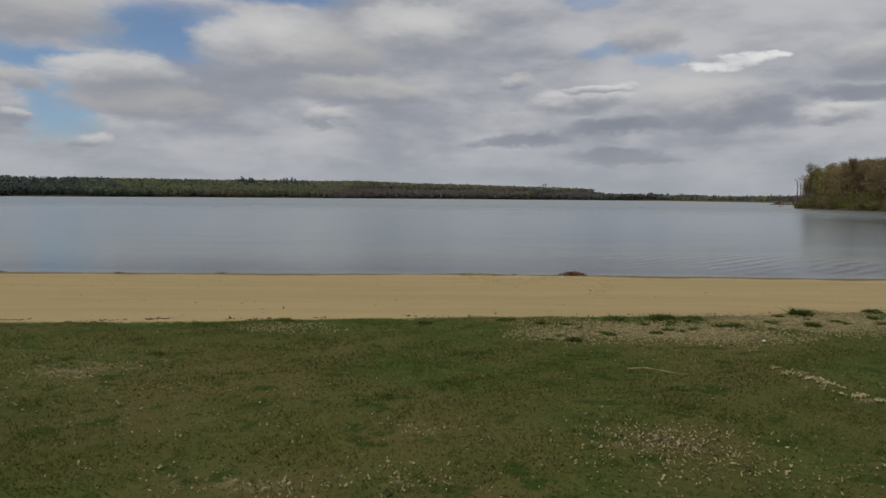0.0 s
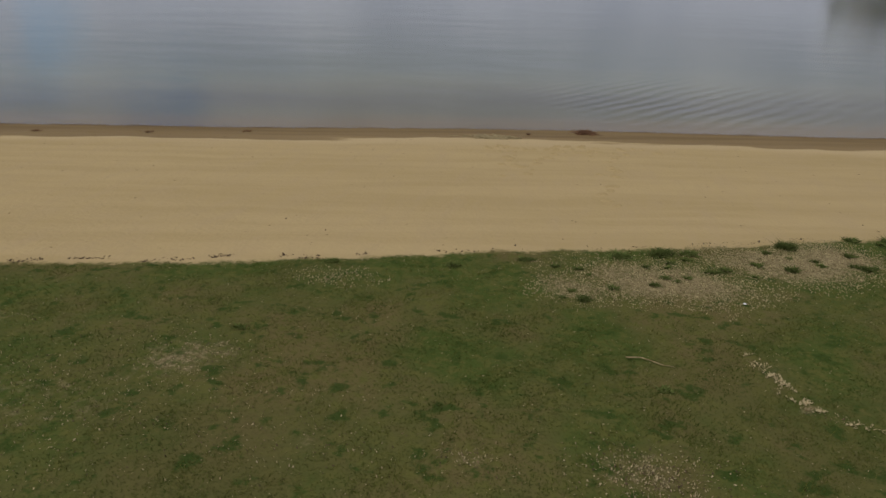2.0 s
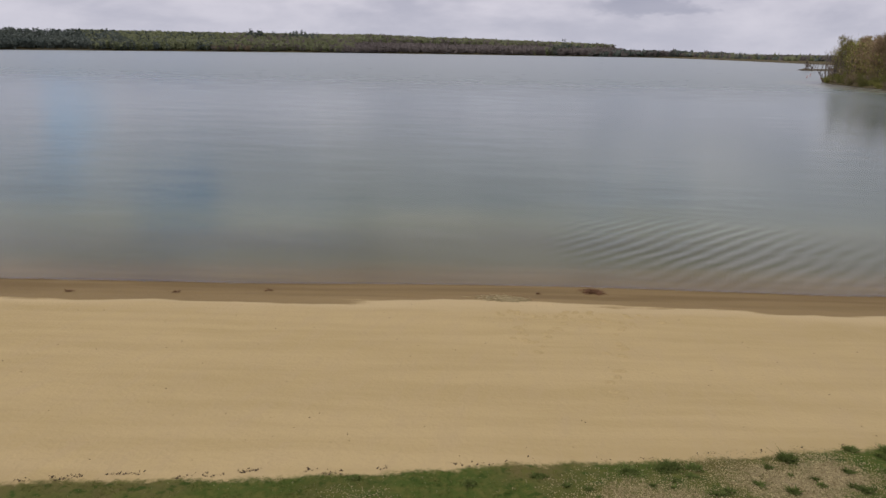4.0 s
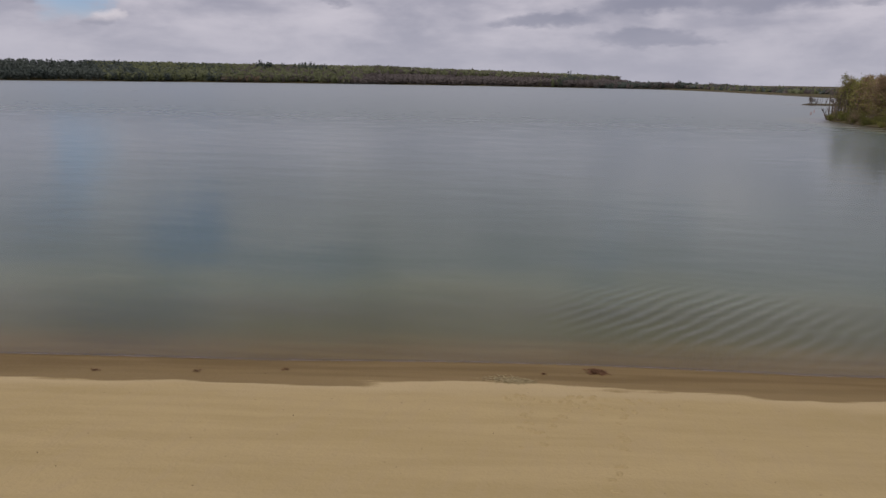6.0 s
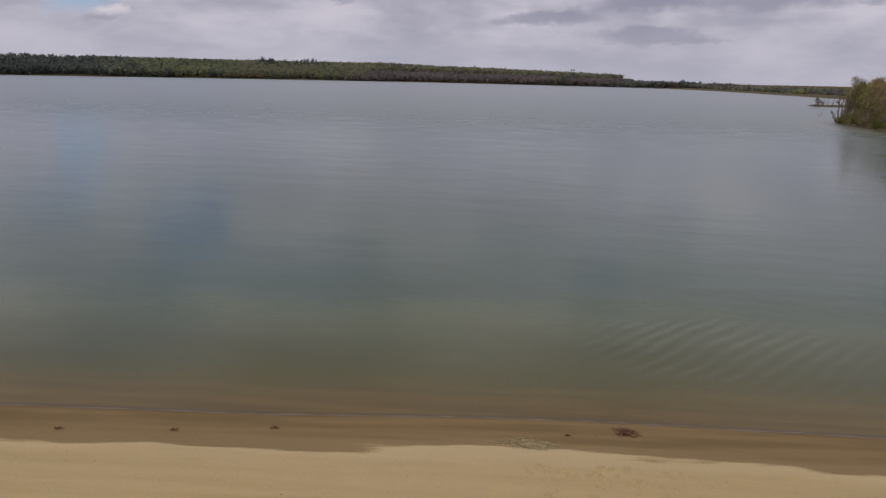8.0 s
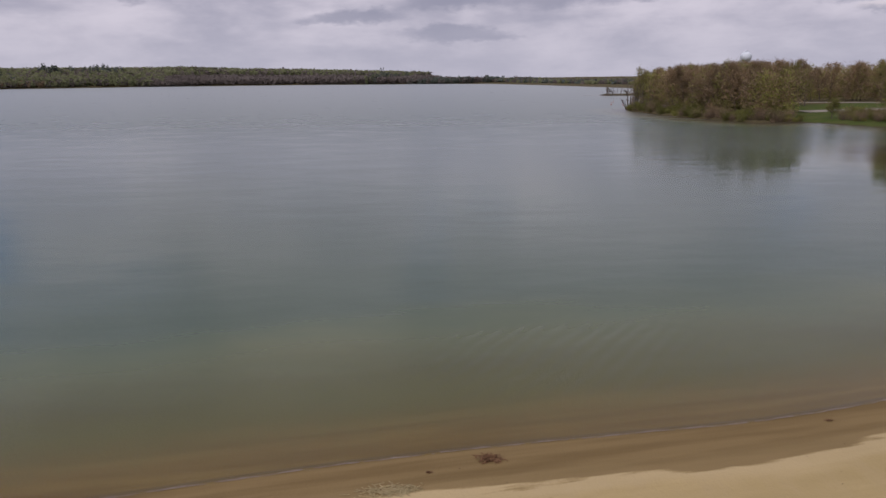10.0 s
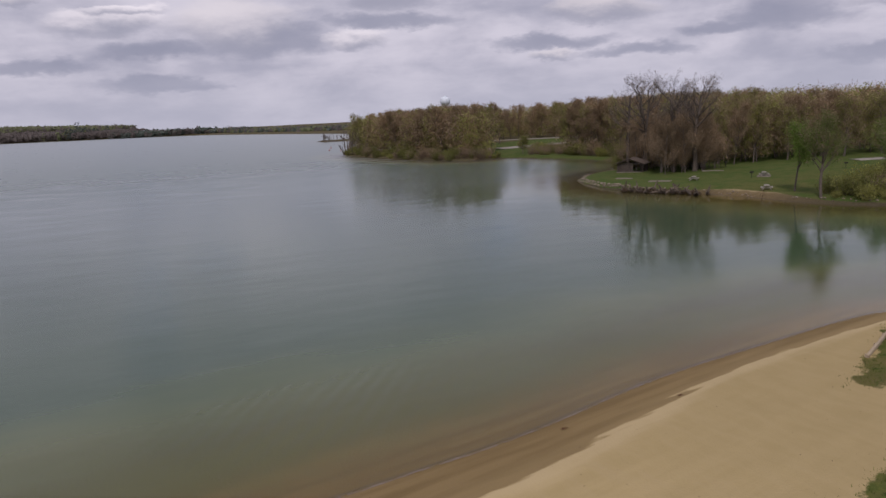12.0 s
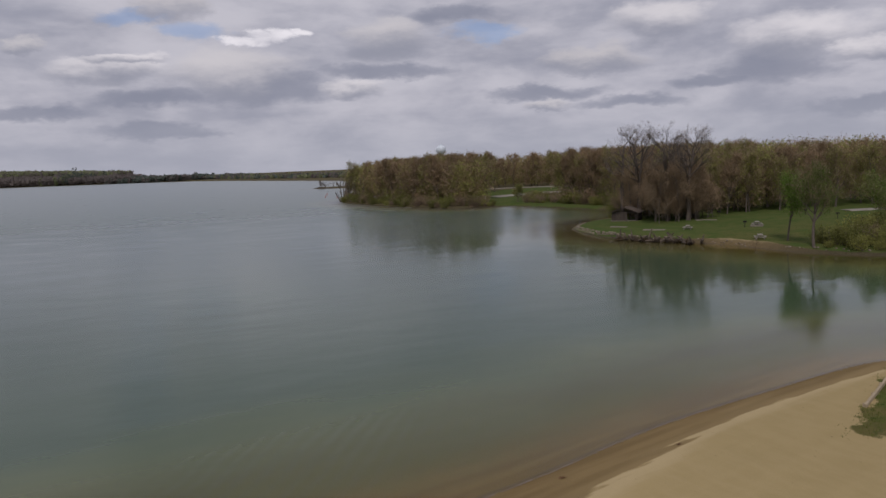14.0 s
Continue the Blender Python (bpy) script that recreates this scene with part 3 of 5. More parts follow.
# ---- trees and shrubs ----
def grow(seed, tall, trunk, spread, limbs, rise=0.55, first=0.3, fork=4, lean=0.0, lead=0.86, climb=1.0):
    """A branching skeleton: tapered segments, and the ends from which twigs spring."""
    rng = random.Random(seed)
    segments, tips = [], []

    def limb(p, d, length, radius, level):
        steps = (7, 4, 3, 2)[level]
        for s in range(steps):
            wild = (0.10, 0.22, 0.30, 0.34)[level]
            d = (d + Vector((rng.uniform(-1, 1), rng.uniform(-1, 1), rng.uniform(-0.6, 0.6 + 0.4 * climb))) * wild + Vector((0, 0, (0.05, 0.12, 0.06, 0.02)[level] * climb))).normalized()
            q = p + d * (length / steps)
            thin = radius * (1 - 0.62 * (s + 1) / steps)
            segments.append((p, q, radius * (1 - 0.62 * s / steps), thin, level))
            share = (s + 1) / steps
            if level == 0 and share >= first:
                for _ in range(max(1, round(limbs / (steps * (1 - first))))):
                    turn = rng.uniform(0, 2 * math.pi)
                    out = Vector((math.cos(turn), math.sin(turn), rise + rng.uniform(-0.25, 0.45))).normalized()
                    limb(q, out, spread * rng.uniform(0.65, 1.1) * (1.15 - 0.5 * share), thin * 0.55, 1)
            elif 0 < level < 3 and s > 0:
                for _ in range(rng.choice((1, 2)) if level == 1 else fork - 2):
                    out = (d + Vector((rng.uniform(-1, 1), rng.uniform(-1, 1), rng.uniform(-0.4 - 0.3 * (1 - climb), 1.0))) * 0.95).normalized()
                    limb(q, out, length * rng.uniform(0.38, 0.58), thin * 0.6, level + 1)
            if level >= 2:
                tips.append((q, d))
            p = q
        tips.append((p, d))

    limb(Vector((0, 0, -0.3)), Vector((lean, lean * 0.4, 1)).normalized(), tall * lead, trunk, 0)
    top = max(q.z for _, q, *_ in segments)
    k = tall / top
    segments = [(a * k, b * k, r, s, l) for a, b, r, s, l in segments]
    return segments, [(p * k, d) for p, d in tips]


def sprays(tips, seed, count, length, width, scatter, drop=0.1, lift=0.25):
    """Slender triangles springing from the branch ends: twigs, buds or leaves."""
    rng = np.random.default_rng(seed)
    ends = np.array([tuple(p) for p, _ in tips])
    ways = np.array([tuple(d) for _, d in tips])
    pick = rng.integers(0, len(ends), count)
    d = ways[pick] + rng.normal(0, 0.62, (count, 3)) + np.array([0, 0, lift])
    d /= np.linalg.norm(d, axis=1, keepdims=True)
    base = ends[pick] + rng.normal(0, scatter, (count, 3)) - d * drop
    side = np.cross(d, rng.normal(0, 1, (count, 3)))
    side /= np.linalg.norm(side, axis=1, keepdims=True) + 1e-9
    long = (length * rng.uniform(0.5, 1.2, count))[:, None]
    wide = (width * rng.uniform(0.6, 1.3, count))[:, None]
    return np.stack([base - side * wide / 2, base + side * wide / 2, base + d * long + side * wide * 0.2], axis=1)


def joined(a, b):
    """Two lists of verts and faces as one."""
    return a[0] + b[0], a[1] + [tuple(i + len(a[0]) for i in f) for f in b[1]]


def crown_mesh(sets):
    """One mesh of loose triangles from rows (triangles, material)."""
    sets = [(t, m) for t, m in sets if len(t)]
    me = triangles("crown", np.concatenate([t for t, _ in sets]), sets[0][1])
    for _, m in sets[1:]:
        me.materials.append(m)
    me.polygons.foreach_set("material_index", np.concatenate([np.full(len(t), k, np.int32) for k, (t, _) in enumerate(sets)]))
    return me


def tree(name, seed, at, tall, trunk, spread, limbs, label, twigs=2200, buds=1500, bud=BUD_RUST, bud_size=(0.22, 0.16), bark=BARK, group="", rise=0.55, first=0.3, fork=4,
         twig=(1.0, 0.045), category="tree", lean=0.0, lead=0.86, twig_mat=TWIG, climb=1.0):
    segments, tips = grow(seed, tall, trunk, spread, limbs, rise, first, fork, lean, lead, climb)
    ob = thing(name, at, label, category, group)
    wood = joined(tube([s[:4] for s in segments if s[4] < 2], 6), tube([s[:4] for s in segments if s[4] >= 2], 3))
    part("trunk", mesh_from("trunk", *wood, [bark]), bark, ob)
    if twigs or buds:
        sets = [(sprays(tips, seed, twigs, twig[0], twig[1], 0.22, 0.1, 0.0 if lead < 0.7 else 0.25), twig_mat), (sprays(tips, seed + 1, buds, bud_size[0], bud_size[1], 0.42), bud)]
        tagged(part("crown", crown_mesh(sets), bud, ob), kind="stuff")
    return ob


def stand(ob, x, y, turn=0.0, size=1.0, sink=0.0):
    """Sets a thing down on the ground."""
    ob.matrix_basis = pose(x, y, ground_z(x, y) - sink, 0, 0, turn)
    ob.scale = (size, size, size)
    return ob


def again(ob, x, y, turn=0.0, size=1.0, sink=0.0):
    made = copy_thing(ob, pose(x, y, ground_z(x, y) - sink, 0, 0, turn))
    made.scale = (size, size, size)
    return made


def scatter_line(points, step, depth, seed):
    """Places along a line, set back up to depth to its left."""
    rng = random.Random(seed)
    line = smooth_line(points, 12)
    out, left = [], 0.0
    for a, b in zip(line, line[1:]):
        run = b - a
        length = float(np.hypot(*run))
        if length < 1e-6:
            continue
        left -= length
        while left <= 0:
            k = rng.random()
            off = depth * rng.random()
            out.append((a[0] + run[0] * k - run[1] / length * off, a[1] + run[1] * k + run[0] / length * off))
            left += step * rng.uniform(0.6, 1.4)
    return out


build_woods_places = []


def build_woods():
    rng = random.Random(11)
    kinds = []
    for k, (bud, label, count) in enumerate([
            (BUD_RUST, "leafless brown woodland tree with russet spring buds", 1700), (BUD_OLIVE, "woodland tree with thin olive spring leaves", 2300),
            (BUD_OLIVE, "yellow-green woodland tree in early leaf", 2400), (BUD_OLIVE, "slender budding woodland tree in olive green", 1500),
            (BUD_RUST, "spreading brown woodland tree coming into bud", 2000)]):
        kinds.append(tree("woodland_tree", 40 + k, (0, 0, 0), 14.0, 0.17, 5.2 - 0.3 * (k % 3), 14 + k % 3, label, 2300, count, bud, (0.32, 0.20), group="trees of the lakeside wood",
                          rise=0.75, first=0.16, fork=3, twig=(1.1, 0.05)))
    used = set()
    # along the wooded headland, behind the car park, round the cove, behind the lawn
    places = scatter_line([(79, 287), (81.5, 255), (88, 224), (97, 212)], 1.15, 16, 1) + scatter_line([(96, 286), (104, 262), (112, 244)], 2.6, 18, 51)
    places += scatter_line([(112, 246), (122, 264), (138, 298)], 2.4, 12, 2) + scatter_line([(166, 264), (180, 236), (192, 206)], 2.4, 6, 3)
    places += scatter_line([(142, 296), (154, 290), (166, 270)], 2.2, 12, 13)
    places += scatter_line([(118, 196), (124, 176), (124, 156), (112, 142), (101, 134)], 1.7, 20, 4)
    places += scatter_line([(99, 119.5), (107, 116), (117, 111.5), (128, 108.5), (142, 105.5), (165, 100)], 1.5, 16, 5)
    places += scatter_line([(108, 132), (128, 126), (150, 120), (178, 112)], 2.8, 22, 6)
    places += scatter_line([(95, 300), (105, 300), (125, 330)], 3.5, -14, 7) + scatter_line([(115, 192), (117, 178), (117, 162), (108, 147)], 1.6, 8, 14)
    build_woods_places.extend(places)
    for x, y in places:
        if shore_distance(np.array([x]), np.array([y]))[0] < 1.5:
            continue
        k = rng.choice((0, 4, 0, 1, 4, 2)) if y > 200 and x < 112 else rng.choice((0, 1, 4, 3, 0, 4, 2)) if y > 200 else rng.choice((0, 4, 2, 4, 0, 3, 1))
        size = rng.uniform(0.92, 1.10) * (0.97 if y > 272 and x < 115 else 1.02 if y > 255 and x < 115 else 1.04 if y > 205 and x < 115 else 0.86 if y < 135 else 1.0)
        if k not in used:
            stand(kinds[k], x, y, rng.uniform(0, 360), size)
            used.add(k)
        else:
            again(kinds[k], x, y, rng.uniform(0, 360), size)


def canopy(name, places, tall, crown, count, size, mats, label, seed, flat=0.5, slim=1.0, vary=(0.72, 1.12), shell=False):
    """Woods too far off to count: crowns of many small leaf clumps, as one mesh with the given looks."""
    rng = np.random.default_rng(seed)
    xy = np.array(places)
    ground = height(xy[:, 0], xy[:, 1])
    number = len(xy)
    h = tall * rng.uniform(*vary, number)
    tri = []
    for _ in range(count):
        u = rng.normal(0, 1, (number, 3))
        u /= np.linalg.norm(u, axis=1, keepdims=True)
        r = rng.uniform(0.8 if shell else 0.55, 1.0, number)[:, None]
        c = np.stack([xy[:, 0], xy[:, 1], ground + h * 0.55], axis=1) + u * r * np.stack([np.full(number, crown), np.full(number, crown), h * 0.45], axis=1)
        c[:, 2] = np.maximum(c[:, 2], ground + 0.3)
        a, b = rng.normal(0, size * slim, (number, 3)), rng.normal(0, size, (number, 3))
        if shell:
            # leaf clumps lying along the outside of the crown
            out = u + rng.normal(0, 0.5, (number, 3)) + np.array([0, -0.25, 0.25])
            out /= np.linalg.norm(out, axis=1, keepdims=True)
            a -= out * np.sum(a * out, axis=1, keepdims=True)
            b = np.cross(out, a) * rng.uniform(0.6, 1.2, number)[:, None]
        else:
            b[:, 2] *= flat
        tri.append(np.stack([c - a * 0.5, c + a * 0.5, c + b], axis=1))
    tri = np.concatenate(tri)
    me = triangles(name, tri, mats[0])
    for mat in mats[1:]:
        me.materials.append(mat)
    if len(mats) > 1:
        which = np.tile(rng.integers(0, len(mats), number), count)
        me.polygons.foreach_set("material_index", which.astype(np.int32))
    return tagged(new(name, me), label, "woodland", kind="stuff")


def build_back_woods():
    rng = np.random.default_rng(5)
    # behind the lakeside trees
    lot = np.array([(100, 204), (110, 243), (140, 297), (168, 266), (176, 238), (192, 205), (150, 200), (118, 192)], float)

    def in_lot(x, y):
        hit = False
        for (ax, ay), (bx, by) in zip(lot, np.roll(lot, -1, axis=0)):
            if (ay > y) != (by > y) and x < (bx - ax) * (y - ay) / (by - ay) + ax:
                hit = not hit
        return hit
    x, y = rng.uniform(76, 300, 9000), rng.uniform(95, 400, 9000)
    sd = shore_distance(x, y)
    lawn = np.where(x > 97, y < 125 - (x - 97) * 0.42, y < 205)
    water = (y > 310) & (x < 130 + (y - 310) * 0.6)
    fine = ~lawn & ~water & (sd > 2.5)
    places = [(a, b, d) for a, b, d in zip(x[fine], y[fine], sd[fine]) if not in_lot(a, b)]
    high = [(a, b) for a, b, d in places if d > 7][:2500]
    hx, hy = rng.uniform(78, 116, 700), rng.uniform(208, 300, 700)
    hd = shore_distance(hx, hy)
    high += [(a, b) for a, b, d in zip(hx, hy, hd) if d > 3.5 and not in_lot(a, b)]
    low = [(a, b) for a, b, d in places if a < 200 or (a + b) % 1 < 0.1][:1500]
    canopy("wood_behind", high, 14.6, 3.4, 150, 0.50, [TWIG, BUD_RUST, BUD_OLIVE, TWIG, BUD_OLIVE], "brown budding wood behind the lakeside trees", 21, 1.0, 0.3, (0.86, 1.06))
    edge = [(x + a, y + b) for x, y in build_woods_places for a, b in ((0.6, -1.2), (-1.0, 1.1)) if shore_distance(np.array([x]), np.array([y]))[0] > 2.5]
    canopy("wood_understorey", edge, 9.0, 2.5, 130, 0.46, [TWIG, BUD_RUST, TWIG, BUD_OLIVE], "brown twiggy understorey along the wood's edge", 23, 1.0, 0.2)
    canopy("undergrowth", low, 5.0, 2.0, 110, 0.42, [TWIG, BUD_RUST, BUD_OLIVE, SHRUB], "twiggy undergrowth beneath the lakeside wood", 22, 1.0, 0.3)


def build_far_woods():
    rng = np.random.default_rng(9)

    def belt(points, number, deep, power=1.6):
        line = smooth_line(points, 10)
        run = np.cumsum(np.r_[0, np.hypot(*np.diff(line, axis=0).T)])
        s = rng.uniform(0, run[-1], number)
        px, py = np.interp(s, run, line[:, 0]), np.interp(s, run, line[:, 1])
        tx, ty = np.interp(s + 5, run, line[:, 0]) - np.interp(s - 5, run, line[:, 0]), np.interp(s + 5, run, line[:, 1]) - np.interp(s - 5, run, line[:, 1])
        off = 3 + deep * rng.random(number) ** power
        n = np.hypot(tx, ty) + 1e-9
        return np.stack([px - ty / n * off, py + tx / n * off], axis=1)
    def wood(name, line, number, deep, tall, mats, label, seed, crown=5.6, vary=(0.90, 1.05)):
        canopy(name, belt(line, number, deep, 1.15), tall, crown, 48, 2.1, mats, label, seed, vary=vary, shell=True)
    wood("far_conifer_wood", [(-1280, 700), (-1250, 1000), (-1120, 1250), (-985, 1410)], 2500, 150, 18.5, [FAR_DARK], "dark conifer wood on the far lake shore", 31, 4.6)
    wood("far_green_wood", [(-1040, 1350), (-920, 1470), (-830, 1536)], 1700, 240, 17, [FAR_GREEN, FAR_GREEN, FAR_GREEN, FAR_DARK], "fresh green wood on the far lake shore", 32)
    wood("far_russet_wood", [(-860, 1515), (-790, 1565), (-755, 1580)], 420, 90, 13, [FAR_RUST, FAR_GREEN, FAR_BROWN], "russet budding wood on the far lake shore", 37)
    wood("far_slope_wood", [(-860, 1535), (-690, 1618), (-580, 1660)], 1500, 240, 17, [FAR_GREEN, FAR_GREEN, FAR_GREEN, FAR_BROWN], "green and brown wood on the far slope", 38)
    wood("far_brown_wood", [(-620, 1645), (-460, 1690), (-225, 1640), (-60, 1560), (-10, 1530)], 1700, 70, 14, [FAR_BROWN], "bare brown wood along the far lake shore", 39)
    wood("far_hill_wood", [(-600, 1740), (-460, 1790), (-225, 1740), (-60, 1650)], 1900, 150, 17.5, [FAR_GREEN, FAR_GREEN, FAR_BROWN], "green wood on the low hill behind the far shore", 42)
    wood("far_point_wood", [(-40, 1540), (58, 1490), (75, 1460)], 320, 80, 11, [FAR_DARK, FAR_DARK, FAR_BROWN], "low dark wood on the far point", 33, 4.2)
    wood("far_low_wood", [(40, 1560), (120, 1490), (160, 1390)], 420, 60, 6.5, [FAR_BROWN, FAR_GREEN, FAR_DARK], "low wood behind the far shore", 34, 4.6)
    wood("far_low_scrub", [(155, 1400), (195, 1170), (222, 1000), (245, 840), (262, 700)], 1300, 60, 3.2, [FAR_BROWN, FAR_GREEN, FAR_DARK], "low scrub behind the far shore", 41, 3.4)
    # the clump round the tall conifer
    clump = [(-95 + 30 * rng.normal(), 1600 + 10 * rng.normal()) for _ in range(36)]
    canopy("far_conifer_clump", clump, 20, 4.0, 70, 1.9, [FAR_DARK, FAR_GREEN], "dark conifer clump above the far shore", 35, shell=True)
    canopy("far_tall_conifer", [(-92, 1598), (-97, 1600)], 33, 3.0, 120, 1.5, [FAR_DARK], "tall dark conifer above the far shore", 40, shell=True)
    left = []
    for turn in np.concatenate([rng.normal(-26.6, 0.55, 32), rng.normal(-23.2, 0.65, 36)]):
        reach = 1880 + 12 * rng.normal()
        left.append((reach * math.sin(radians(turn)), reach * math.cos(radians(turn))))
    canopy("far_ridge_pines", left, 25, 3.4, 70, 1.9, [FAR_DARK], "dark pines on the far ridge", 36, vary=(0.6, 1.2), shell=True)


def build_oaks():
    label = "tall bare oak with a wide twiggy crown beside the shelter"
    def oak(seed, tall, trunk, limbs, text, twigs, fork=4):
        return tree("oak", seed, (0, 0, 0), tall, trunk, tall * 0.32, limbs, text, twigs, twigs // 12, BUD_RUST, (0.2, 0.14), group="oaks by the shelter",
                    rise=0.75, first=0.52, fork=fork, twig=(0.45, 0.03), lead=0.74, bark=OAK_BARK, twig_mat=BARK, climb=0.5)
    first = oak(71, 18.2, 0.50, 10, label, 3200)
    second = oak(72, 18.6, 0.52, 11, label, 3400)
    old = oak(75, 18.4, 0.44, 5, "half-dead bare oak with few heavy limbs", 700, 3)
    stand(old, 90.8, 128.4, 20, 1.06)
    stand(first, 92.7, 126.0, 0, 1.05)
    stand(second, 91.0, 115.2, 80)
    again(second, 94.5, 119.6, 200, 0.93)
    again(first, 93.2, 112.2, 140, 0.97)
    again(second, 98.0, 116.0, 300, 0.9)
    again(first, 99.5, 122.5, 260, 0.86)
    again(first, 92.0, 124.5, 75, 0.95)
    # thin understorey round their feet
    thicket = tree("sapling", 81, (0, 0, 0), 9.0, 0.07, 2.8, 12, "thin bare sapling in the thicket under the oaks", 3000, 700, BUD_RUST, (0.2, 0.15), group="saplings under the oaks", rise=0.7, first=0.12, fork=3, twig=(0.6, 0.035))
    rng = random.Random(3)
    spots = [(rng.uniform(86.5, 101), rng.uniform(111.5, 130)) for _ in range(85)]
    spots = [(x, y) for x, y in spots if not (84 < x < 93 and y > 118.5 and (x - 86) + (y - 126) < 4)] + [(97, 131), (101, 133), (104, 129)]
    stand(thicket, *spots[0])
    for x, y in spots[1:]:
        again(thicket, x, y, rng.uniform(0, 360), rng.uniform(0.7, 1.25))


def shrub(name, seed, tall, wide, label, mat, group, leaves=1500, leaf=(0.26, 0.18)):
    rng = random.Random(seed)
    ob = thing(name, (0, 0, 0), label, "shrub", group)
    rows, tips = [], []
    for _ in range(22):
        a, r = rng.uniform(0, 2 * math.pi), wide * math.sqrt(rng.random()) * 0.5
        p, d = Vector((math.cos(a) * r * 0.3, math.sin(a) * r * 0.3, -0.1)), Vector((math.cos(a) * r, math.sin(a) * r, tall * 0.8)).normalized()
        for s in range(4):
            d = (d + Vector((rng.uniform(-1, 1), rng.uniform(-1, 1), rng.uniform(-0.3, 0.8))) * 0.25).normalized()
            q = p + d * tall * rng.uniform(0.2, 0.32)
            rows.append((p, q, 0.035 - 0.007 * s, 0.028 - 0.007 * s))
            tips.append((q, d))
            p = q
    tagged(part("stem", mesh_from("stem", *tube(rows, 3), [BARK]), BARK, ob), kind="stuff")
    tagged(part("foliage", triangles("foliage", sprays(tips, seed, leaves, leaf[0], leaf[1], wide * 0.11), mat), mat, ob), kind="stuff")
    return ob


def build_shrubs():
    rng = random.Random(8)
    kinds = [shrub("shrub", 91, 2.6, 3.4, "lakeside shrub with young olive leaves", SHRUB, "shrubs along the shore"),
             shrub("shrub", 92, 2.0, 3.0, "low shrub with pale spring leaves", BUD_OLIVE, "shrubs along the shore"),
             shrub("shrub", 93, 3.2, 3.2, "bushy green shrub by the water", LEAF, "shrubs along the shore", 900),
             shrub("shrub", 94, 2.4, 3.4, "twiggy brown shrub by the water", TWIG, "shrubs along the shore", 1700, (0.5, 0.04))]
    places = scatter_line([(75.8, 284), (77.2, 252), (83.8, 217), (90, 202.8), (101, 203)], 1.0, 4, 31)
    places += scatter_line([(113.5, 186), (114.5, 168), (113, 152), (102, 142), (90, 137)], 0.8, 6, 32)
    places += scatter_line([(107, 199), (111, 192), (113.5, 184)], 0.8, 7, 35) + scatter_line([(113, 205), (118, 200), (121, 190)], 0.8, 6, 36)
    near = scatter_line([(80.2, 75.2), (82.4, 71.9), (86.3, 68.2), (95.6, 65.2), (112, 61.6)], 0.75, 6, 33) + scatter_line([(89, 68), (98, 65.5), (116, 61)], 0.7, 11, 34)
    free = [True] * len(kinds)
    for i, (x, y) in enumerate(places + near):
        k = rng.choice((0, 1, 3, 3, 0, 3)) if i < len(places) else rng.choice((0, 1, 1, 0, 3))
        size = rng.uniform(0.45, 1.35) * (0.85 if i < len(places) else 0.75 if x < 89 else 1.0)
        if free[k]:
            stand(kinds[k], x, y, rng.uniform(0, 360), size)
            free[k] = False
        else:
            again(kinds[k], x, y, rng.uniform(0, 360), size)
    stand(kinds[2], 112.5, 63.5)


def build_lawn_trees():
    group = "young trees by the water"
    a = tree("willow", 101, (0, 0, 0), 9.3, 0.15, 3.0, 11, "upright young tree in fresh green leaf", 900, 5200, LEAF, (0.24, 0.17), group=group, bark=OAK_BARK, rise=1.5, first=0.3, fork=3, twig=(0.7, 0.03))
    stand(a, 83.3, 81.6, 0)
    b = tree("willow", 104, (0, 0, 0), 11.2, 0.21, 4.6, 13, "broad young tree with thin soft green leaves", 2200, 5600, SOFT_LEAF, (0.18, 0.12), group=group, bark=OAK_BARK, rise=0.9, first=0.32, fork=3, twig=(0.9, 0.03), lean=0.10)
    stand(b, 81.4, 75.8, 30)
    c = tree("lawn_tree", 106, (0, 0, 0), 8.5, 0.16, 3.8, 13, "lone lawn tree with a dark olive crown", 1500, 4200, SOFT_LEAF, (0.22, 0.16), group=group, rise=0.7, first=0.35, fork=3, twig=(0.8, 0.035))
    stand(c, 101.2, 79.7, 0)
    again(c, 104.5, 75.0, 130, 0.9)
    again(c, 118.0, 84.0, 220, 1.1)
    again(b, 110.5, 78.0, 70, 0.8)
    d = tree("small_tree", 108, (0, 0, 0), 4.8, 0.09, 1.7, 10, "small round tree in dark green leaf on the shore lawn", 300, 2300, SHRUB, (0.22, 0.16), rise=0.5, first=0.25, fork=3)
    stand(d, 109.5, 204.5, 0, 1.1)
    snag = tree("dead_sapling", 110, (0, 0, 0), 2.6, 0.05, 0.9, 5, "leafless dead sapling standing in shallow water", 60, 0, rise=0.8, first=0.4, fork=3, bark=WRACK, twig=(0.4, 0.02))
    snag.matrix_basis = pose(76.6, 81.2, -0.3, 0, 8, 0)


def dead_trunk(seed, tall, radius, label, group, limbs=4):
    rng = random.Random(seed)
    ob = thing("dead_tree", (0, 0, 0), label, "dead tree", group)
    segments, tips = grow(seed, tall, radius, tall * 0.22, limbs, 0.9, 0.45, 3)
    part("trunk", mesh_from("trunk", *joined(tube([s[:4] for s in segments if s[4] < 2], 6), tube([s[:4] for s in segments if s[4] >= 2], 3)), [BARK]), BARK, ob)
    return ob


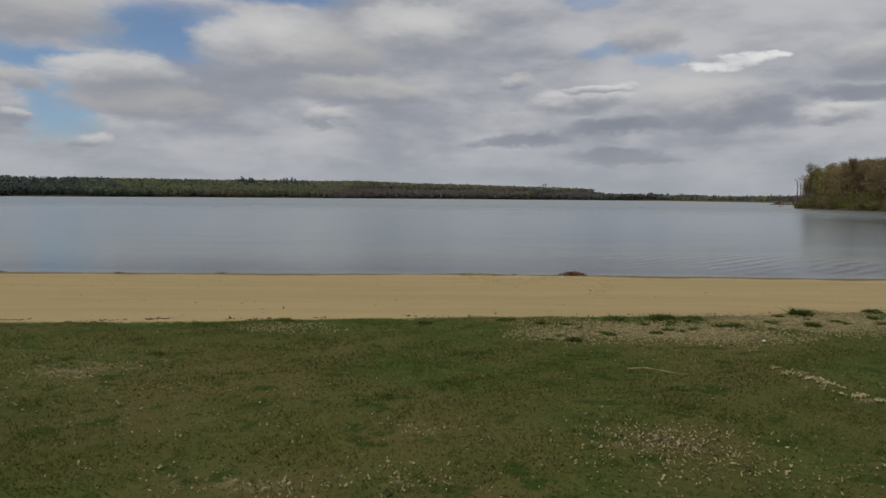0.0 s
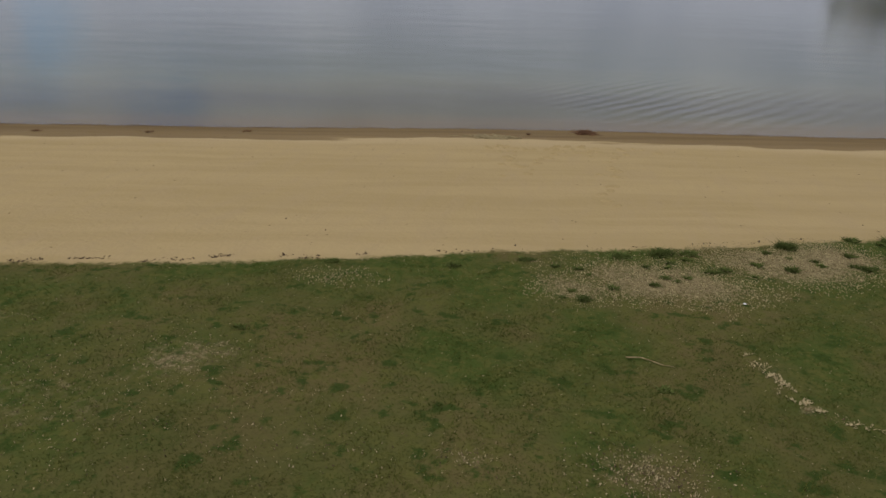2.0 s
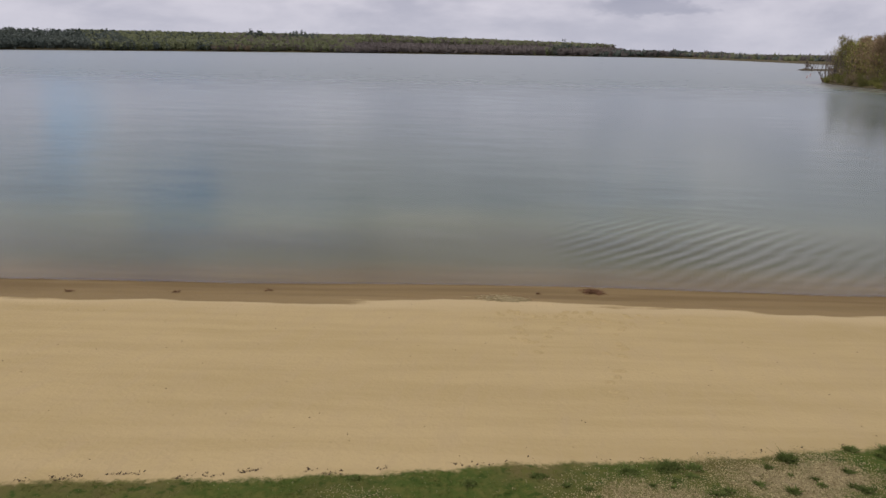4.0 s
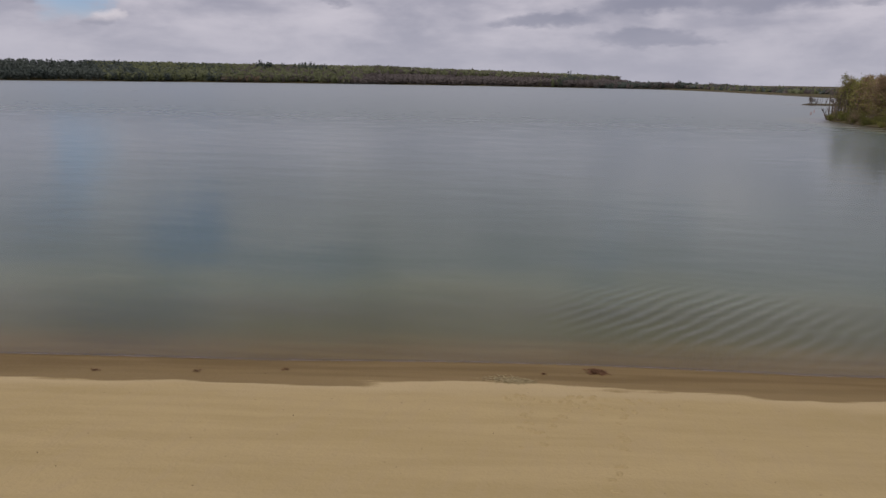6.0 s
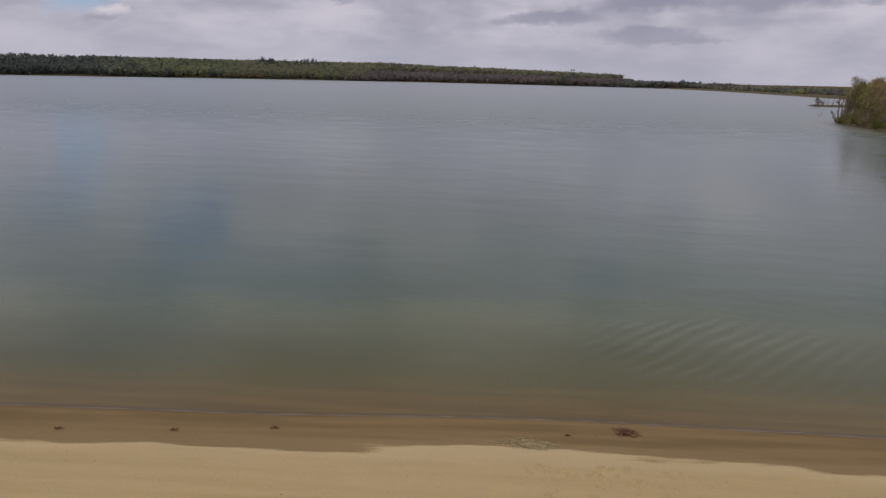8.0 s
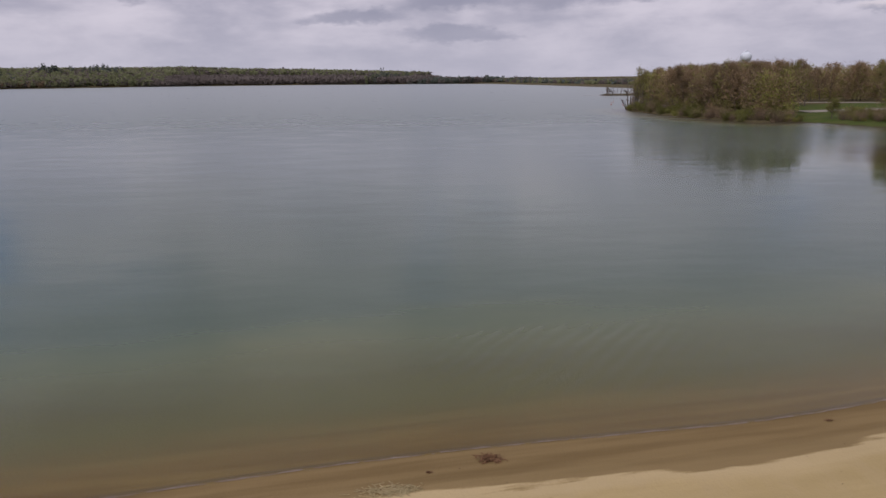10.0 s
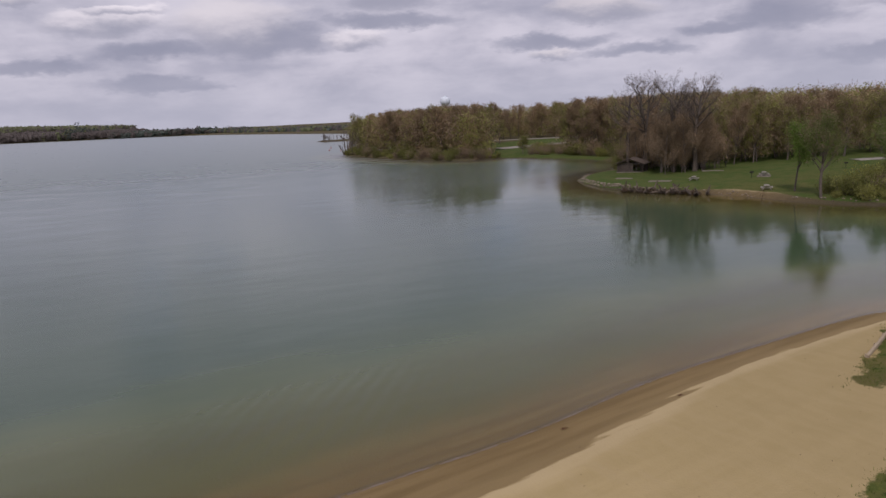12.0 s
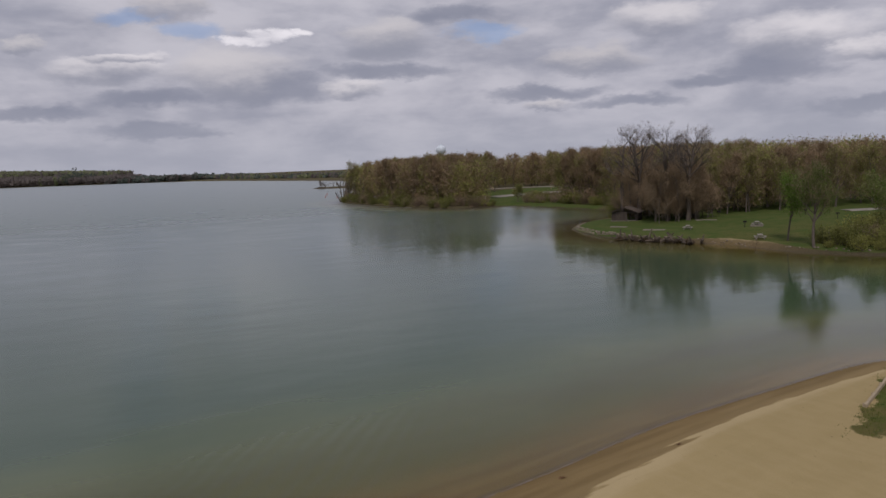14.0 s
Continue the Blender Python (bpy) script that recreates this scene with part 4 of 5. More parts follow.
def build_dead_trees():
    rng = random.Random(14)
    tall = dead_trunk(121, 10.5, 0.24, "bare dead tree standing at the tip of the headland", "dead trees at the headland")
    short = dead_trunk(122, 5.5, 0.2, "broken grey dead tree leaning over the water", "dead trees at the headland", 2)
    stand(tall, 77.6, 286)
    stand(short, 76.6, 288, 0)
    short.matrix_basis = pose(76.2, 289, -0.1, 0, -28, 20)
    for x, y, k, tilt in ((77.8, 283, 0, 3), (78.6, 280, 0, -4), (79.5, 285, 0, 5), (78.2, 276, 0, 0), (80.4, 279, 0, 6), (80.5, 289, 0, -3)):
        made = again(tall, x, y, rng.uniform(0, 360), rng.uniform(0.7, 1.05))
        made.rotation_euler.y = radians(tilt)
    for x, y, tilt in ((75.9, 287.4, 30), (77.0, 290.2, 24), (76.2, 284, -20), (76.4, 280.5, 16), (77.4, 292, -34), (76.0, 276, 25)):
        made = copy_thing(short, pose(x, y, -0.15, 0, tilt, rng.uniform(-40, 40)))
        size = rng.uniform(0.7, 1.1)
        made.scale = (size, size, size)
    pole = dead_trunk(123, 7.0, 0.20, "crooked grey dead pole standing at the water's edge", "dead trees at the headland", 3)
    pole.matrix_basis = pose(76.8, 285.5, -0.2, 0, 6, 0)
    for _ in range(16):
        x, y = rng.uniform(75.9, 79.5), rng.uniform(266, 292)
        made = copy_thing(pole, pose(x, y, -0.2, rng.uniform(-10, 10), rng.uniform(-18, 18), rng.uniform(0, 360)))
        size = rng.uniform(0.55, 1.25)
        made.scale = (size, size, size)
    for x, y, size in ((118.2, 492, 1.0), (119.6, 488, 0.7), (121.0, 489, 0.9), (124.5, 482, 1.05), (127.0, 476, 0.7), (131.0, 470, 1.1), (133.0, 465, 0.9), (136.0, 462, 1.2)):
        made = again(pole, x, y, rng.uniform(0, 360), size, 0.1)
        made.scale = (size * 1.5, size * 1.5, size)
    # the drowned spit beyond it
    for x, y, size in ((118.6, 489, 0.62), (121.5, 484, 0.5), (126, 478, 0.66), (130, 470, 0.6), (134, 466, 0.7), (124, 491, 0.45), (119.5, 486, 0.7), (128, 474, 0.55), (132, 468, 0.5), (122.5, 481, 0.72)):
        again(tall, x, y, rng.uniform(0, 360), size)
    bare = tree("spit_tree", 125, (0, 0, 0), 6.0, 0.14, 2.2, 8, "small bare tree on the low drowned spit", 900, 0, group="bare trees on the spit", rise=0.7, first=0.3, fork=3, bark=WRACK, twig=(0.8, 0.06), twig_mat=BARK)
    stand(bare, 118.5, 490)
    for x, y, size in ((120.5, 487, 0.75), (127, 476, 0.95), (133, 466, 1.0), (136.5, 463, 1.15), (138.5, 470, 1.05)):
        again(bare, x, y, rng.uniform(0, 360), size)
    for _ in range(14):
        x = rng.uniform(77.0, 80.5)
        made = again(tall, x, rng.uniform(270, 290), rng.uniform(0, 360), rng.uniform(0.75, 1.15))
        made.rotation_euler.y = radians(rng.uniform(-5, 5))
    log = thing("fallen_log", (0, 0, 0), "bleached fallen log lying on the low spit", "log", "logs on the spit")
    part("stem", mesh_from("stem", *tube([(Vector((-3, 0, 0.15)), Vector((0, 0.2, 0.3)), 0.28, 0.24), (Vector((0, 0.2, 0.3)), Vector((3.4, -0.1, 0.25)), 0.24, 0.15),
                                          (Vector((1, 0, 0.3)), Vector((1.8, 0.3, 1.2)), 0.1, 0.05)], 6), [WRACK], smooth=True), WRACK, log)
    stand(log, 118, 492, 120)
    for x, y, turn in ((121, 486, 100), (125, 480, 130), (129, 473, 118), (119.5, 495, 40)):
        again(log, x, y, turn, rng.uniform(0.8, 1.2))


# ---- things on the opposite point ----
def rock_mesh(seed):
    rng = random.Random(seed)
    bm = bmesh.new()
    bmesh.ops.create_icosphere(bm, subdivisions=1, radius=0.5)
    for v in bm.verts:
        v.co *= rng.uniform(0.72, 1.12)
        v.co.x *= 1.25
        v.co.z *= 0.72
    me = bpy.data.meshes.new("rock")
    bm.to_mesh(me)
    bm.free()
    me.materials.append(ROCK)
    return me


def build_rocks():
    rng = random.Random(17)
    shapes = [rock_mesh(200 + k) for k in range(7)]
    spots = scatter_line([(82, 130), (77.3, 126), (74.2, 118), (73.2, 111.5), (73.6, 103.5), (76.3, 97.2)], 0.15, 1.1, 41)
    spots += scatter_line([(77.5, 94), (78.7, 90), (79.4, 85)], 0.6, 1.0, 42) + scatter_line([(79.6, 79), (81.5, 73), (85, 69), (94, 66)], 0.9, 0.9, 43)
    spots += scatter_line([(79, 268), (79.5, 250), (85, 218), (90, 204.6), (101, 204)], 1.9, 0.8, 44)
    for x, y in spots:
        ob = new("rock", rng.choice(shapes))
        size = rng.uniform(0.2, 0.5)
        ob.matrix_basis = pose(x, y, max(ground_z(x, y), -0.1) + size * 0.12, rng.uniform(-15, 15), rng.uniform(-15, 15), rng.uniform(0, 360)) @ Matrix.Diagonal((size, size, size, 1))
        tagged(ob, "pale limestone riprap rock on the lake bank", "rock", "riprap rocks along the bank")


def build_driftwood():
    rng = random.Random(19)
    for i in range(34):
        x, y = 71.8 + 0.15 * i + rng.uniform(-0.7, 0.9), 104.5 - 0.36 * i + rng.uniform(-0.6, 0.6)
        ob = thing("driftwood", (x, y, max(0.0, ground_z(x, y)) + 0.05), "bleached driftwood stump with broken roots at the water's edge", "driftwood", "driftwood along the point")
        rows = []
        d = Vector((rng.uniform(-1, 1), rng.uniform(-1, 1), rng.uniform(0.1, 0.6))).normalized()
        p = Vector((0, 0, 0))
        for s in range(4):
            q = p + d * rng.uniform(0.35, 0.6)
            rows.append((p, q, 0.20 - 0.03 * s, 0.17 - 0.03 * s))
            d = (d + Vector((rng.uniform(-1, 1), rng.uniform(-1, 1), rng.uniform(-0.4, 0.4))) * 0.3).normalized()
            p = q
        part("stem", mesh_from("stem", *tube(rows, 6), [DEADWOOD], smooth=True), DEADWOOD, ob)
        roots = []
        for _ in range(11):
            d = Vector((rng.uniform(-1, 1), rng.uniform(-1, 1), rng.uniform(-0.1, 1.0))).normalized()
            a = Vector((0, 0, 0.05))
            for s in range(2):
                b = a + d * rng.uniform(0.25, 0.5)
                roots.append((a, b, 0.09 - 0.035 * s, 0.055 - 0.03 * s))
                d = (d + Vector((rng.uniform(-1, 1), rng.uniform(-1, 1), rng.uniform(-0.3, 0.5))) * 0.5).normalized()
                a = b
        part("root_mass", mesh_from("root_mass", *tube(roots, 4), [WRACK if i % 3 else DEADWOOD]), DEADWOOD, ob)


ROOF_BROWN = simple("weathered_brown_shingles", (0.075, 0.058, 0.046), (0.14, 0.112, 0.09), 3.0, 0.9, 0.02, 0.2)
BOARD = simple("grey_brown_boards", (0.052, 0.041, 0.033), (0.095, 0.078, 0.063), 3.0, 0.85, 0.01, 0.25, (1, 1, 0.2))
ROOF_TAN = simple("tan_shingles", (0.27, 0.215, 0.15), (0.38, 0.31, 0.23), 3.0, 0.9, 0.02, 0.2)


def build_shelter(x, y, turn, wide, deep, tall, label, roof_mat, shut):
    ob = thing("picnic_shelter", (0, 0, 0), label, "shelter")
    eave, over = tall * 0.66, 0.45
    for sx in (-1, 1):
        for k in range(3):
            bm = bmesh.new()
            block(bm, (0.16, 0.16, eave), (sx * (wide / 2 - 0.1), (k - 1) * (deep / 2 - 0.15), eave / 2), bevel=0.015)
            part("post", bm, BOARD, ob)
    slope = math.atan2(tall - eave, wide / 2)
    run = (wide / 2 + over) / math.cos(slope)
    for sx in (-1, 1):
        bm = bmesh.new()
        block(bm, (run, deep + 2 * over, 0.09), (sx * (wide / 2 + over) / 2, 0, tall - (wide / 2 + over) / 2 * math.tan(slope)), Matrix.Rotation(sx * slope, 4, "Y"), 0.02)
        roof = part("roof_slope", bm, roof_mat, ob)
        for c in range(7):
            bm = bmesh.new()
            reach = (c + 0.5) / 7 * (wide / 2 + over)
            block(bm, (run / 7 * 0.98, deep + 2 * over + 0.03, 0.03), (sx * reach, 0, tall - reach * math.tan(slope) + 0.07), Matrix.Rotation(sx * (slope - 0.03), 4, "Y"))
            part("shingle_course", bm, roof_mat, roof)
    bm = bmesh.new()
    block(bm, (0.14, deep + 0.8, 0.16), (0, 0, tall - 0.12))
    part("ridge_beam", bm, BOARD, ob)
    for sy in (-1, 1):
        bm = bmesh.new()
        block(bm, (wide, 0.12, 0.18), (0, sy * (deep / 2 - 0.15), eave - 0.12), bevel=0.01)
        part("tie_beam", bm, BOARD, ob)
    boards = int(wide / 0.3)
    for b in range(boards):
        if shut and b < boards * 0.62:
            bm = bmesh.new()
            block(bm, (0.27, 0.05, eave - 0.25), (-wide / 2 + 0.2 + b * 0.3, -deep / 2 + 0.2, eave / 2 - 0.1), bevel=0.008)
            part("board", bm, BOARD, ob)
    bm = bmesh.new()
    block(bm, (wide + 0.3, deep + 0.3, 0.14), (0, 0, 0.03), bevel=0.02)
    part("floor_slab", bm, CONCRETE, ob)
    return stand(ob, x, y, turn)


CONCRETE = simple("pale_concrete", (0.155, 0.138, 0.105), (0.225, 0.20, 0.155), 1.5, 0.9, 0.004)
IRON = simple("black_iron", (0.018, 0.017, 0.016), (0.045, 0.04, 0.036), 6.0, 0.6, 0.003)
TABLEWOOD = simple("silvered_table_boards", (0.22, 0.20, 0.168), (0.34, 0.312, 0.268), 4.0, 0.85, 0.004, 0.15, (0.2, 1, 1))


def build_tables():
    ob = thing("picnic_table", (0, 0, 0), "weathered picnic table with two benches on the lawn", "picnic table", "picnic tables on the lawn")
    for k in range(5):
        bm = bmesh.new()
        block(bm, (2.1, 0.145, 0.045), (0, -0.31 + k * 0.155, 0.74), bevel=0.008)
        part("top_board", bm, TABLEWOOD, ob)
    for sy in (-1, 1):
        for k in (0, 1):
            bm = bmesh.new()
            block(bm, (2.1, 0.13, 0.045), (0, sy * (0.68 + 0.14 * k), 0.44), bevel=0.008)
            part("bench_board", bm, TABLEWOOD, ob)
    for sx in (-1, 1):
        for sy in (-1, 1):
            bm = bmesh.new()
            block(bm, (0.06, 0.1, 0.9), (sx * 0.75, sy * 0.45, 0.37), Matrix.Rotation(sy * 0.55, 4, "X"), 0.01)
            part("leg", bm, TABLEWOOD, ob)
        bm = bmesh.new()
        block(bm, (0.05, 1.55, 0.1), (sx * 0.75, 0, 0.38), bevel=0.01)
        part("cross_rail", bm, TABLEWOOD, ob)
    stand(ob, 82.6, 85.8, 45, 0.92)
    again(ob, 94.1, 97.1, 48, 0.9)
    again(ob, 84.2, 102.4, 40, 0.85)
    pads = ((94.1, 97.1, 2.6, 2.0, 40), (94.9, 109.4, 3.6, 0.8, -42), (79.9, 105.7, 3.6, 1.3, -50), (79.4, 114.6, 3.0, 1.0, -60))
    for x, y, a, b, turn in pads:
        pad = thing("concrete_pad", (0, 0, 0), "pale concrete pad let into the grass", "concrete pad", "pads on the lawn")
        bm = bmesh.new()
        block(bm, (a, b, 0.22), (0, 0, 0.0), bevel=0.03)
        part("slab", bm, CONCRETE, pad)
        stand(pad, x, y, turn)
    grill = thing("park_grill", (0, 0, 0), "black iron pedestal grill standing on the lawn", "grill", "park grills")
    part("post", mesh_from("post", *tube([(Vector((0, 0, -0.2)), Vector((0, 0, 0.8)), 0.05, 0.05)], 8), [IRON]), IRON, grill)
    bm = bmesh.new()
    for at, size in (((0, 0, 0.82), (0.5, 0.42, 0.03)), ((0, 0.2, 0.93), (0.5, 0.03, 0.24)), ((-0.24, 0, 0.93), (0.03, 0.42, 0.24)), ((0.24, 0, 0.93), (0.03, 0.42, 0.24))):
        block(bm, size, at)
    box = part("firebox", bm, IRON, grill)
    bm = bmesh.new()
    for k in range(7):
        block(bm, (0.46, 0.014, 0.014), (0, -0.17 + k * 0.055, 1.0))
    part("grate", bm, IRON, box)
    stand(grill, 91.4, 97.1, 20)
    for x, y, turn in ((101.6, 113.2, 70), (110.8, 101.7, 10), (108.6, 93.5, 140)):
        again(grill, x, y, turn)


def strip_road(name, points, wide, label):
    line = smooth_line(points, 8)
    verts, faces = [], []
    for i, p in enumerate(line):
        a, b = line[max(i - 1, 0)], line[min(i + 1, len(line) - 1)]
        d = (b - a) / (np.hypot(*(b - a)) + 1e-9)
        for s, dz in ((-1, -0.4), (-1, 0.1), (-0.33, 0.13), (0.33, 0.13), (1, 0.1), (1, -0.4)):
            x, y = p[0] - d[1] * s * wide / 2, p[1] + d[0] * s * wide / 2
            verts.append((x, y, ground_z(x, y) + dz))
    for i in range(len(line) - 1):
        for k in range(5):
            j = i * 6 + k
            faces.append((j, j + 6, j + 7, j + 1))
    tagged(new(name, mesh_from(name, verts, faces, [ASPHALT])), label, "road", kind="structure")


def build_roads():
    strip_road("road_1", [(113, 228), (120, 229), (130, 229.5), (150, 228), (185, 222)], 7, "pale worn asphalt road behind the shore lawn")
    strip_road("road_2", [(128, 296), (146, 284), (158, 262), (175, 238)], 7, "pale asphalt car park at the wood's edge")
    strip_road("road_3", [(121, 101.5), (128, 99.5), (138, 95.5), (158, 87)], 3, "pale gravel drive beyond the lawn")


def build_car():
    paint = simple("dark_car_paint", (0.02, 0.022, 0.024), (0.03, 0.032, 0.035), 2.0, 0.35, 0.001)
    glass = simple("dark_car_glass", (0.01, 0.012, 0.014), (0.02, 0.022, 0.025), 2.0, 0.08, 0.0005)
    rubber = simple("tyre_rubber", (0.012, 0.012, 0.012), (0.025, 0.025, 0.025), 8.0, 0.9, 0.002)
    ob = thing("car", (0, 0, 0), "dark parked car on the pale drive", "car")
    bm = bmesh.new()
    block(bm, (4.5, 1.78, 0.62), (0, 0, 0.62), bevel=0.12)
    part("body", bm, paint, ob)
    bm = bmesh.new()
    made = bmesh.ops.create_cube(bm, size=1.0)["verts"]
    for v in made:
        top = v.co.z > 0
        v.co = Vector((v.co.x * (1.7 if top else 2.9) - 0.2, v.co.y * (1.35 if top else 1.66), 1.2 + v.co.z * 0.56))
    cabin = part("cabin", bm, paint, ob)
    for sy in (-1, 1):
        for x0, x1 in ((-1.1, -0.25), (-0.17, 0.75)):
            verts = [(x0 - 0.15, sy * 0.80, 1.0), (x1 + 0.15, sy * 0.80, 1.0), (x1 - 0.1, sy * 0.71, 1.38), (x0 + 0.1, sy * 0.71, 1.38)]
            verts += [(a, b + sy * 0.02, c) for a, b, c in verts]
            part("side_window", mesh_from("side_window", verts, [(0, 1, 2, 3), (4, 5, 6, 7), (0, 1, 5, 4), (1, 2, 6, 5), (2, 3, 7, 6), (3, 0, 4, 7)], [glass]), glass, cabin)
        for x in (-1.35, 1.4):
            wheel = part("wheel", mesh_from("wheel", *tube([(Vector((x, sy * 0.72, 0.32)), Vector((x, sy * 0.92, 0.32)), 0.32, 0.32)], 14), [rubber]), rubber, ob)
            part("rim", mesh_from("rim", *tube([(Vector((x, sy * 0.9, 0.32)), Vector((x, sy * 0.935, 0.32)), 0.19, 0.17)], 10), [STEEL]), STEEL, wheel)
    stand(ob, 138.5, 95.5, -28, 1.0, -0.13)


def build_tower():
    ob = thing("water_tower", (0, 0, 0), "pale blue round water tower rising above the wood", "water tower")
    rows = 18
    profile = [(3.4, 0), (2.2, 3), (1.7, 8), (1.7, 22), (2.4, 26), (4.2, 28.2)]
    profile += [(7.4 * math.sin(math.pi * (0.19 + 0.81 * k / rows)), 34.2 - 6.9 * math.cos(math.pi * (0.19 + 0.81 * k / rows))) for k in range(rows + 1)]
    sides = 32

    def lathe(points):
        verts = [(r * math.cos(2 * math.pi * s / sides), r * math.sin(2 * math.pi * s / sides), z) for r, z in points for s in range(sides)]
        faces = [(k * sides + s, k * sides + (s + 1) % sides, (k + 1) * sides + (s + 1) % sides, (k + 1) * sides + s) for k in range(len(points) - 1) for s in range(sides)]
        return verts, faces
    part("pedestal", mesh_from("pedestal", *lathe(profile[:6]), [STEEL], smooth=True), STEEL, ob)
    part("tank", mesh_from("tank", *lathe(profile[5:]), [STEEL], smooth=True), STEEL, ob)
    part("vent", mesh_from("vent", *lathe([(0.5, 40.9), (0.5, 41.8), (0.9, 41.8), (0.05, 42.4)]), [STEEL]), STEEL, ob)
    part("rail_ring", mesh_from("rail_ring", *lathe([(2.2, 41.0), (2.2, 41.9), (2.1, 41.9), (2.1, 41.0)]), [STEEL]), STEEL, ob)
    stand(ob, 421, 980, 0, 1.0, 4.2)


def build_small_far():
    white = simple("white_painted_wood", (0.62, 0.61, 0.58), (0.74, 0.73, 0.70), 4.0, 0.7, 0.003)
    for k in range(4):
        x, y = 104.0 + 1.0 * k, 221.5 + 0.2 * k
        ob = thing("marker_post", (x, y, ground_z(x, y)), "short white post beside the road", "post", "white road posts")
        bm = bmesh.new()
        block(bm, (0.22, 0.18, 1.5 + 0.2 * (k % 2)), (0, 0, 0.7), bevel=0.03)
        part("shaft", bm, white, ob)
    red = simple("faded_red_plastic", (0.30, 0.07, 0.04), (0.42, 0.12, 0.07), 4.0, 0.5, 0.002)
    for x, y in ((83.3, 340.7), (91.1, 367.7), (85.7, 329.2)):
        ob = thing("buoy", (x, y, -0.15), "small red and white buoy floating on the lake", "buoy", "swimming buoys")
        rings = [(0.05, -0.2), (0.28, 0.0), (0.28, 0.45), (0.12, 0.75), (0.1, 1.3), (0.02, 1.35)]
        verts = [(r * math.cos(math.pi * s / 5), r * math.sin(math.pi * s / 5), z) for r, z in rings for s in range(10)]
        faces = [(k * 10 + s, k * 10 + (s + 1) % 10, (k + 1) * 10 + (s + 1) % 10, (k + 1) * 10 + s) for k in range(5) for s in range(10)]
        part("float", mesh_from("float", verts, faces, [red], smooth=True), red, ob)
        part("band", mesh_from("band", *tube([(Vector((0, 0, 0.5)), Vector((0, 0, 0.62)), 0.27, 0.2)], 10), [white]), white, ob)


build_tower()
build_roads()
build_woods()
build_back_woods()
build_far_woods()
build_oaks()
build_shrubs()
build_lawn_trees()
build_dead_trees()
build_rocks()
build_driftwood()
build_shelter(88.6, 124.2, -52, 5.0, 4.2, 2.7, "small brown gabled picnic shelter with boarded sides", ROOF_BROWN, True)
build_shelter(93.5, 231.0, -20, 5.0, 4.0, 3.0, "tan-roofed picnic shelter among the shrubs", ROOF_TAN, False)
build_tables()
build_car()
build_small_far()


# ---- the beach and the near grass ----
def lawn_places(seed, number, x0, x1, y0, y1):
    rng = np.random.default_rng(seed)
    x, y = rng.uniform(x0, x1, number), rng.uniform(y0, y1, number)
    sd = np.full(number, 20.0) if y1 <= 20 else shore_distance(x, y)
    return x, y, turf_distance(x, y, sd), rng


def blades(x, y, z, rng, tall, wide, bend=0.5):
    """Leaning grass blades, one triangle each."""
    count = len(x)
    base = np.stack([x, y, z - 0.004], axis=1)
    turn = rng.uniform(0, 2 * np.pi, count)
    side = np.stack([np.cos(turn), np.sin(turn), np.zeros(count)], axis=1) * (wide * rng.uniform(0.6, 1.4, count))[:, None]
    h = tall * rng.uniform(0.5, 1.25, count)
    lean = rng.normal(0, bend, (count, 2)) * h[:, None]
    tip = base + np.concatenate([lean, h[:, None]], axis=1)
    return np.stack([base - side, base + side, tip], axis=1)


def build_grass():
    x, y, turf, rng = lawn_places(61, 900000, -16, 15, 5.4, 20)
    near = np.clip(1.25 - (y - 6) / 13, 0.28, 1.0)
    lush = 0.55 + 0.45 * ripple(x, y, 0.55, 6) + 0.35 * ripple(x, y, 1.4, 7)
    keep = (turf > 0.02 + 0.12 * ripple(x, y, 0.3, 8)) & (rng.random(len(x)) < near * np.clip(lush, 0.3, 1) * (1 - 0.9 * np.clip(bareness(x, y) * 1.2, 0, 1))) & (np.abs(x - 1.6) < 3 + (y - 3) * 0.85)
    x, y = x[keep], y[keep]
    tall = 0.034 * (0.75 + 0.6 * np.clip(ripple(x, y, 0.8, 9) + 0.4, 0, 1))
    me = triangles("grass_blades", blades(x, y, height(x, y), rng, tall, 0.0035 + 0.00018 * y, 1.1), BLADE)
    tagged(new("grass_blades", me), "short mown spring grass on the bank above the beach", "grass", kind="stuff")
    # coarser grass on the bank beyond the timber edging
    x, y, turf, rng = lawn_places(62, 90000, 14, 48, 12, 37.5)
    keep = (turf > 0.1 * ripple(x, y, 0.5, 8) - 0.6 * rng.random(len(x)) ** 4 - 0.35 * (ripple(x, y, 0.4, 15) > 0.3)) & (rng.random(len(x)) < 0.55)
    x, y = x[keep], y[keep]
    me = triangles("bank_grass", blades(x, y, height(x, y), rng, 0.10, 0.016, 0.6), BLADE)
    tagged(new("bank_grass", me), "ragged grass on the bank beside the timber edging", "grass", kind="stuff")


def flakes(x, y, z, rng, size, curl=0.35):
    """Small curled scraps, two triangles each."""
    count = len(x)
    c = np.stack([x, y, z + 0.012], axis=1)
    turn = rng.uniform(0, 2 * np.pi, count)
    s = (size * rng.uniform(0.45, 1.3, count))[:, None]
    a = np.stack([np.cos(turn), np.sin(turn), rng.normal(0, curl, count)], axis=1) * s
    b = np.stack([-np.sin(turn), np.cos(turn), rng.normal(0, curl, count)], axis=1) * s * rng.uniform(0.3, 0.7, count)[:, None]
    up = np.array([0, 0, 0.35]) * s
    return np.concatenate([np.stack([c - a, c + b - up * 0.3, c + a + up], axis=1), np.stack([c - a, c + a + up, c - b - up * 0.3], axis=1)])


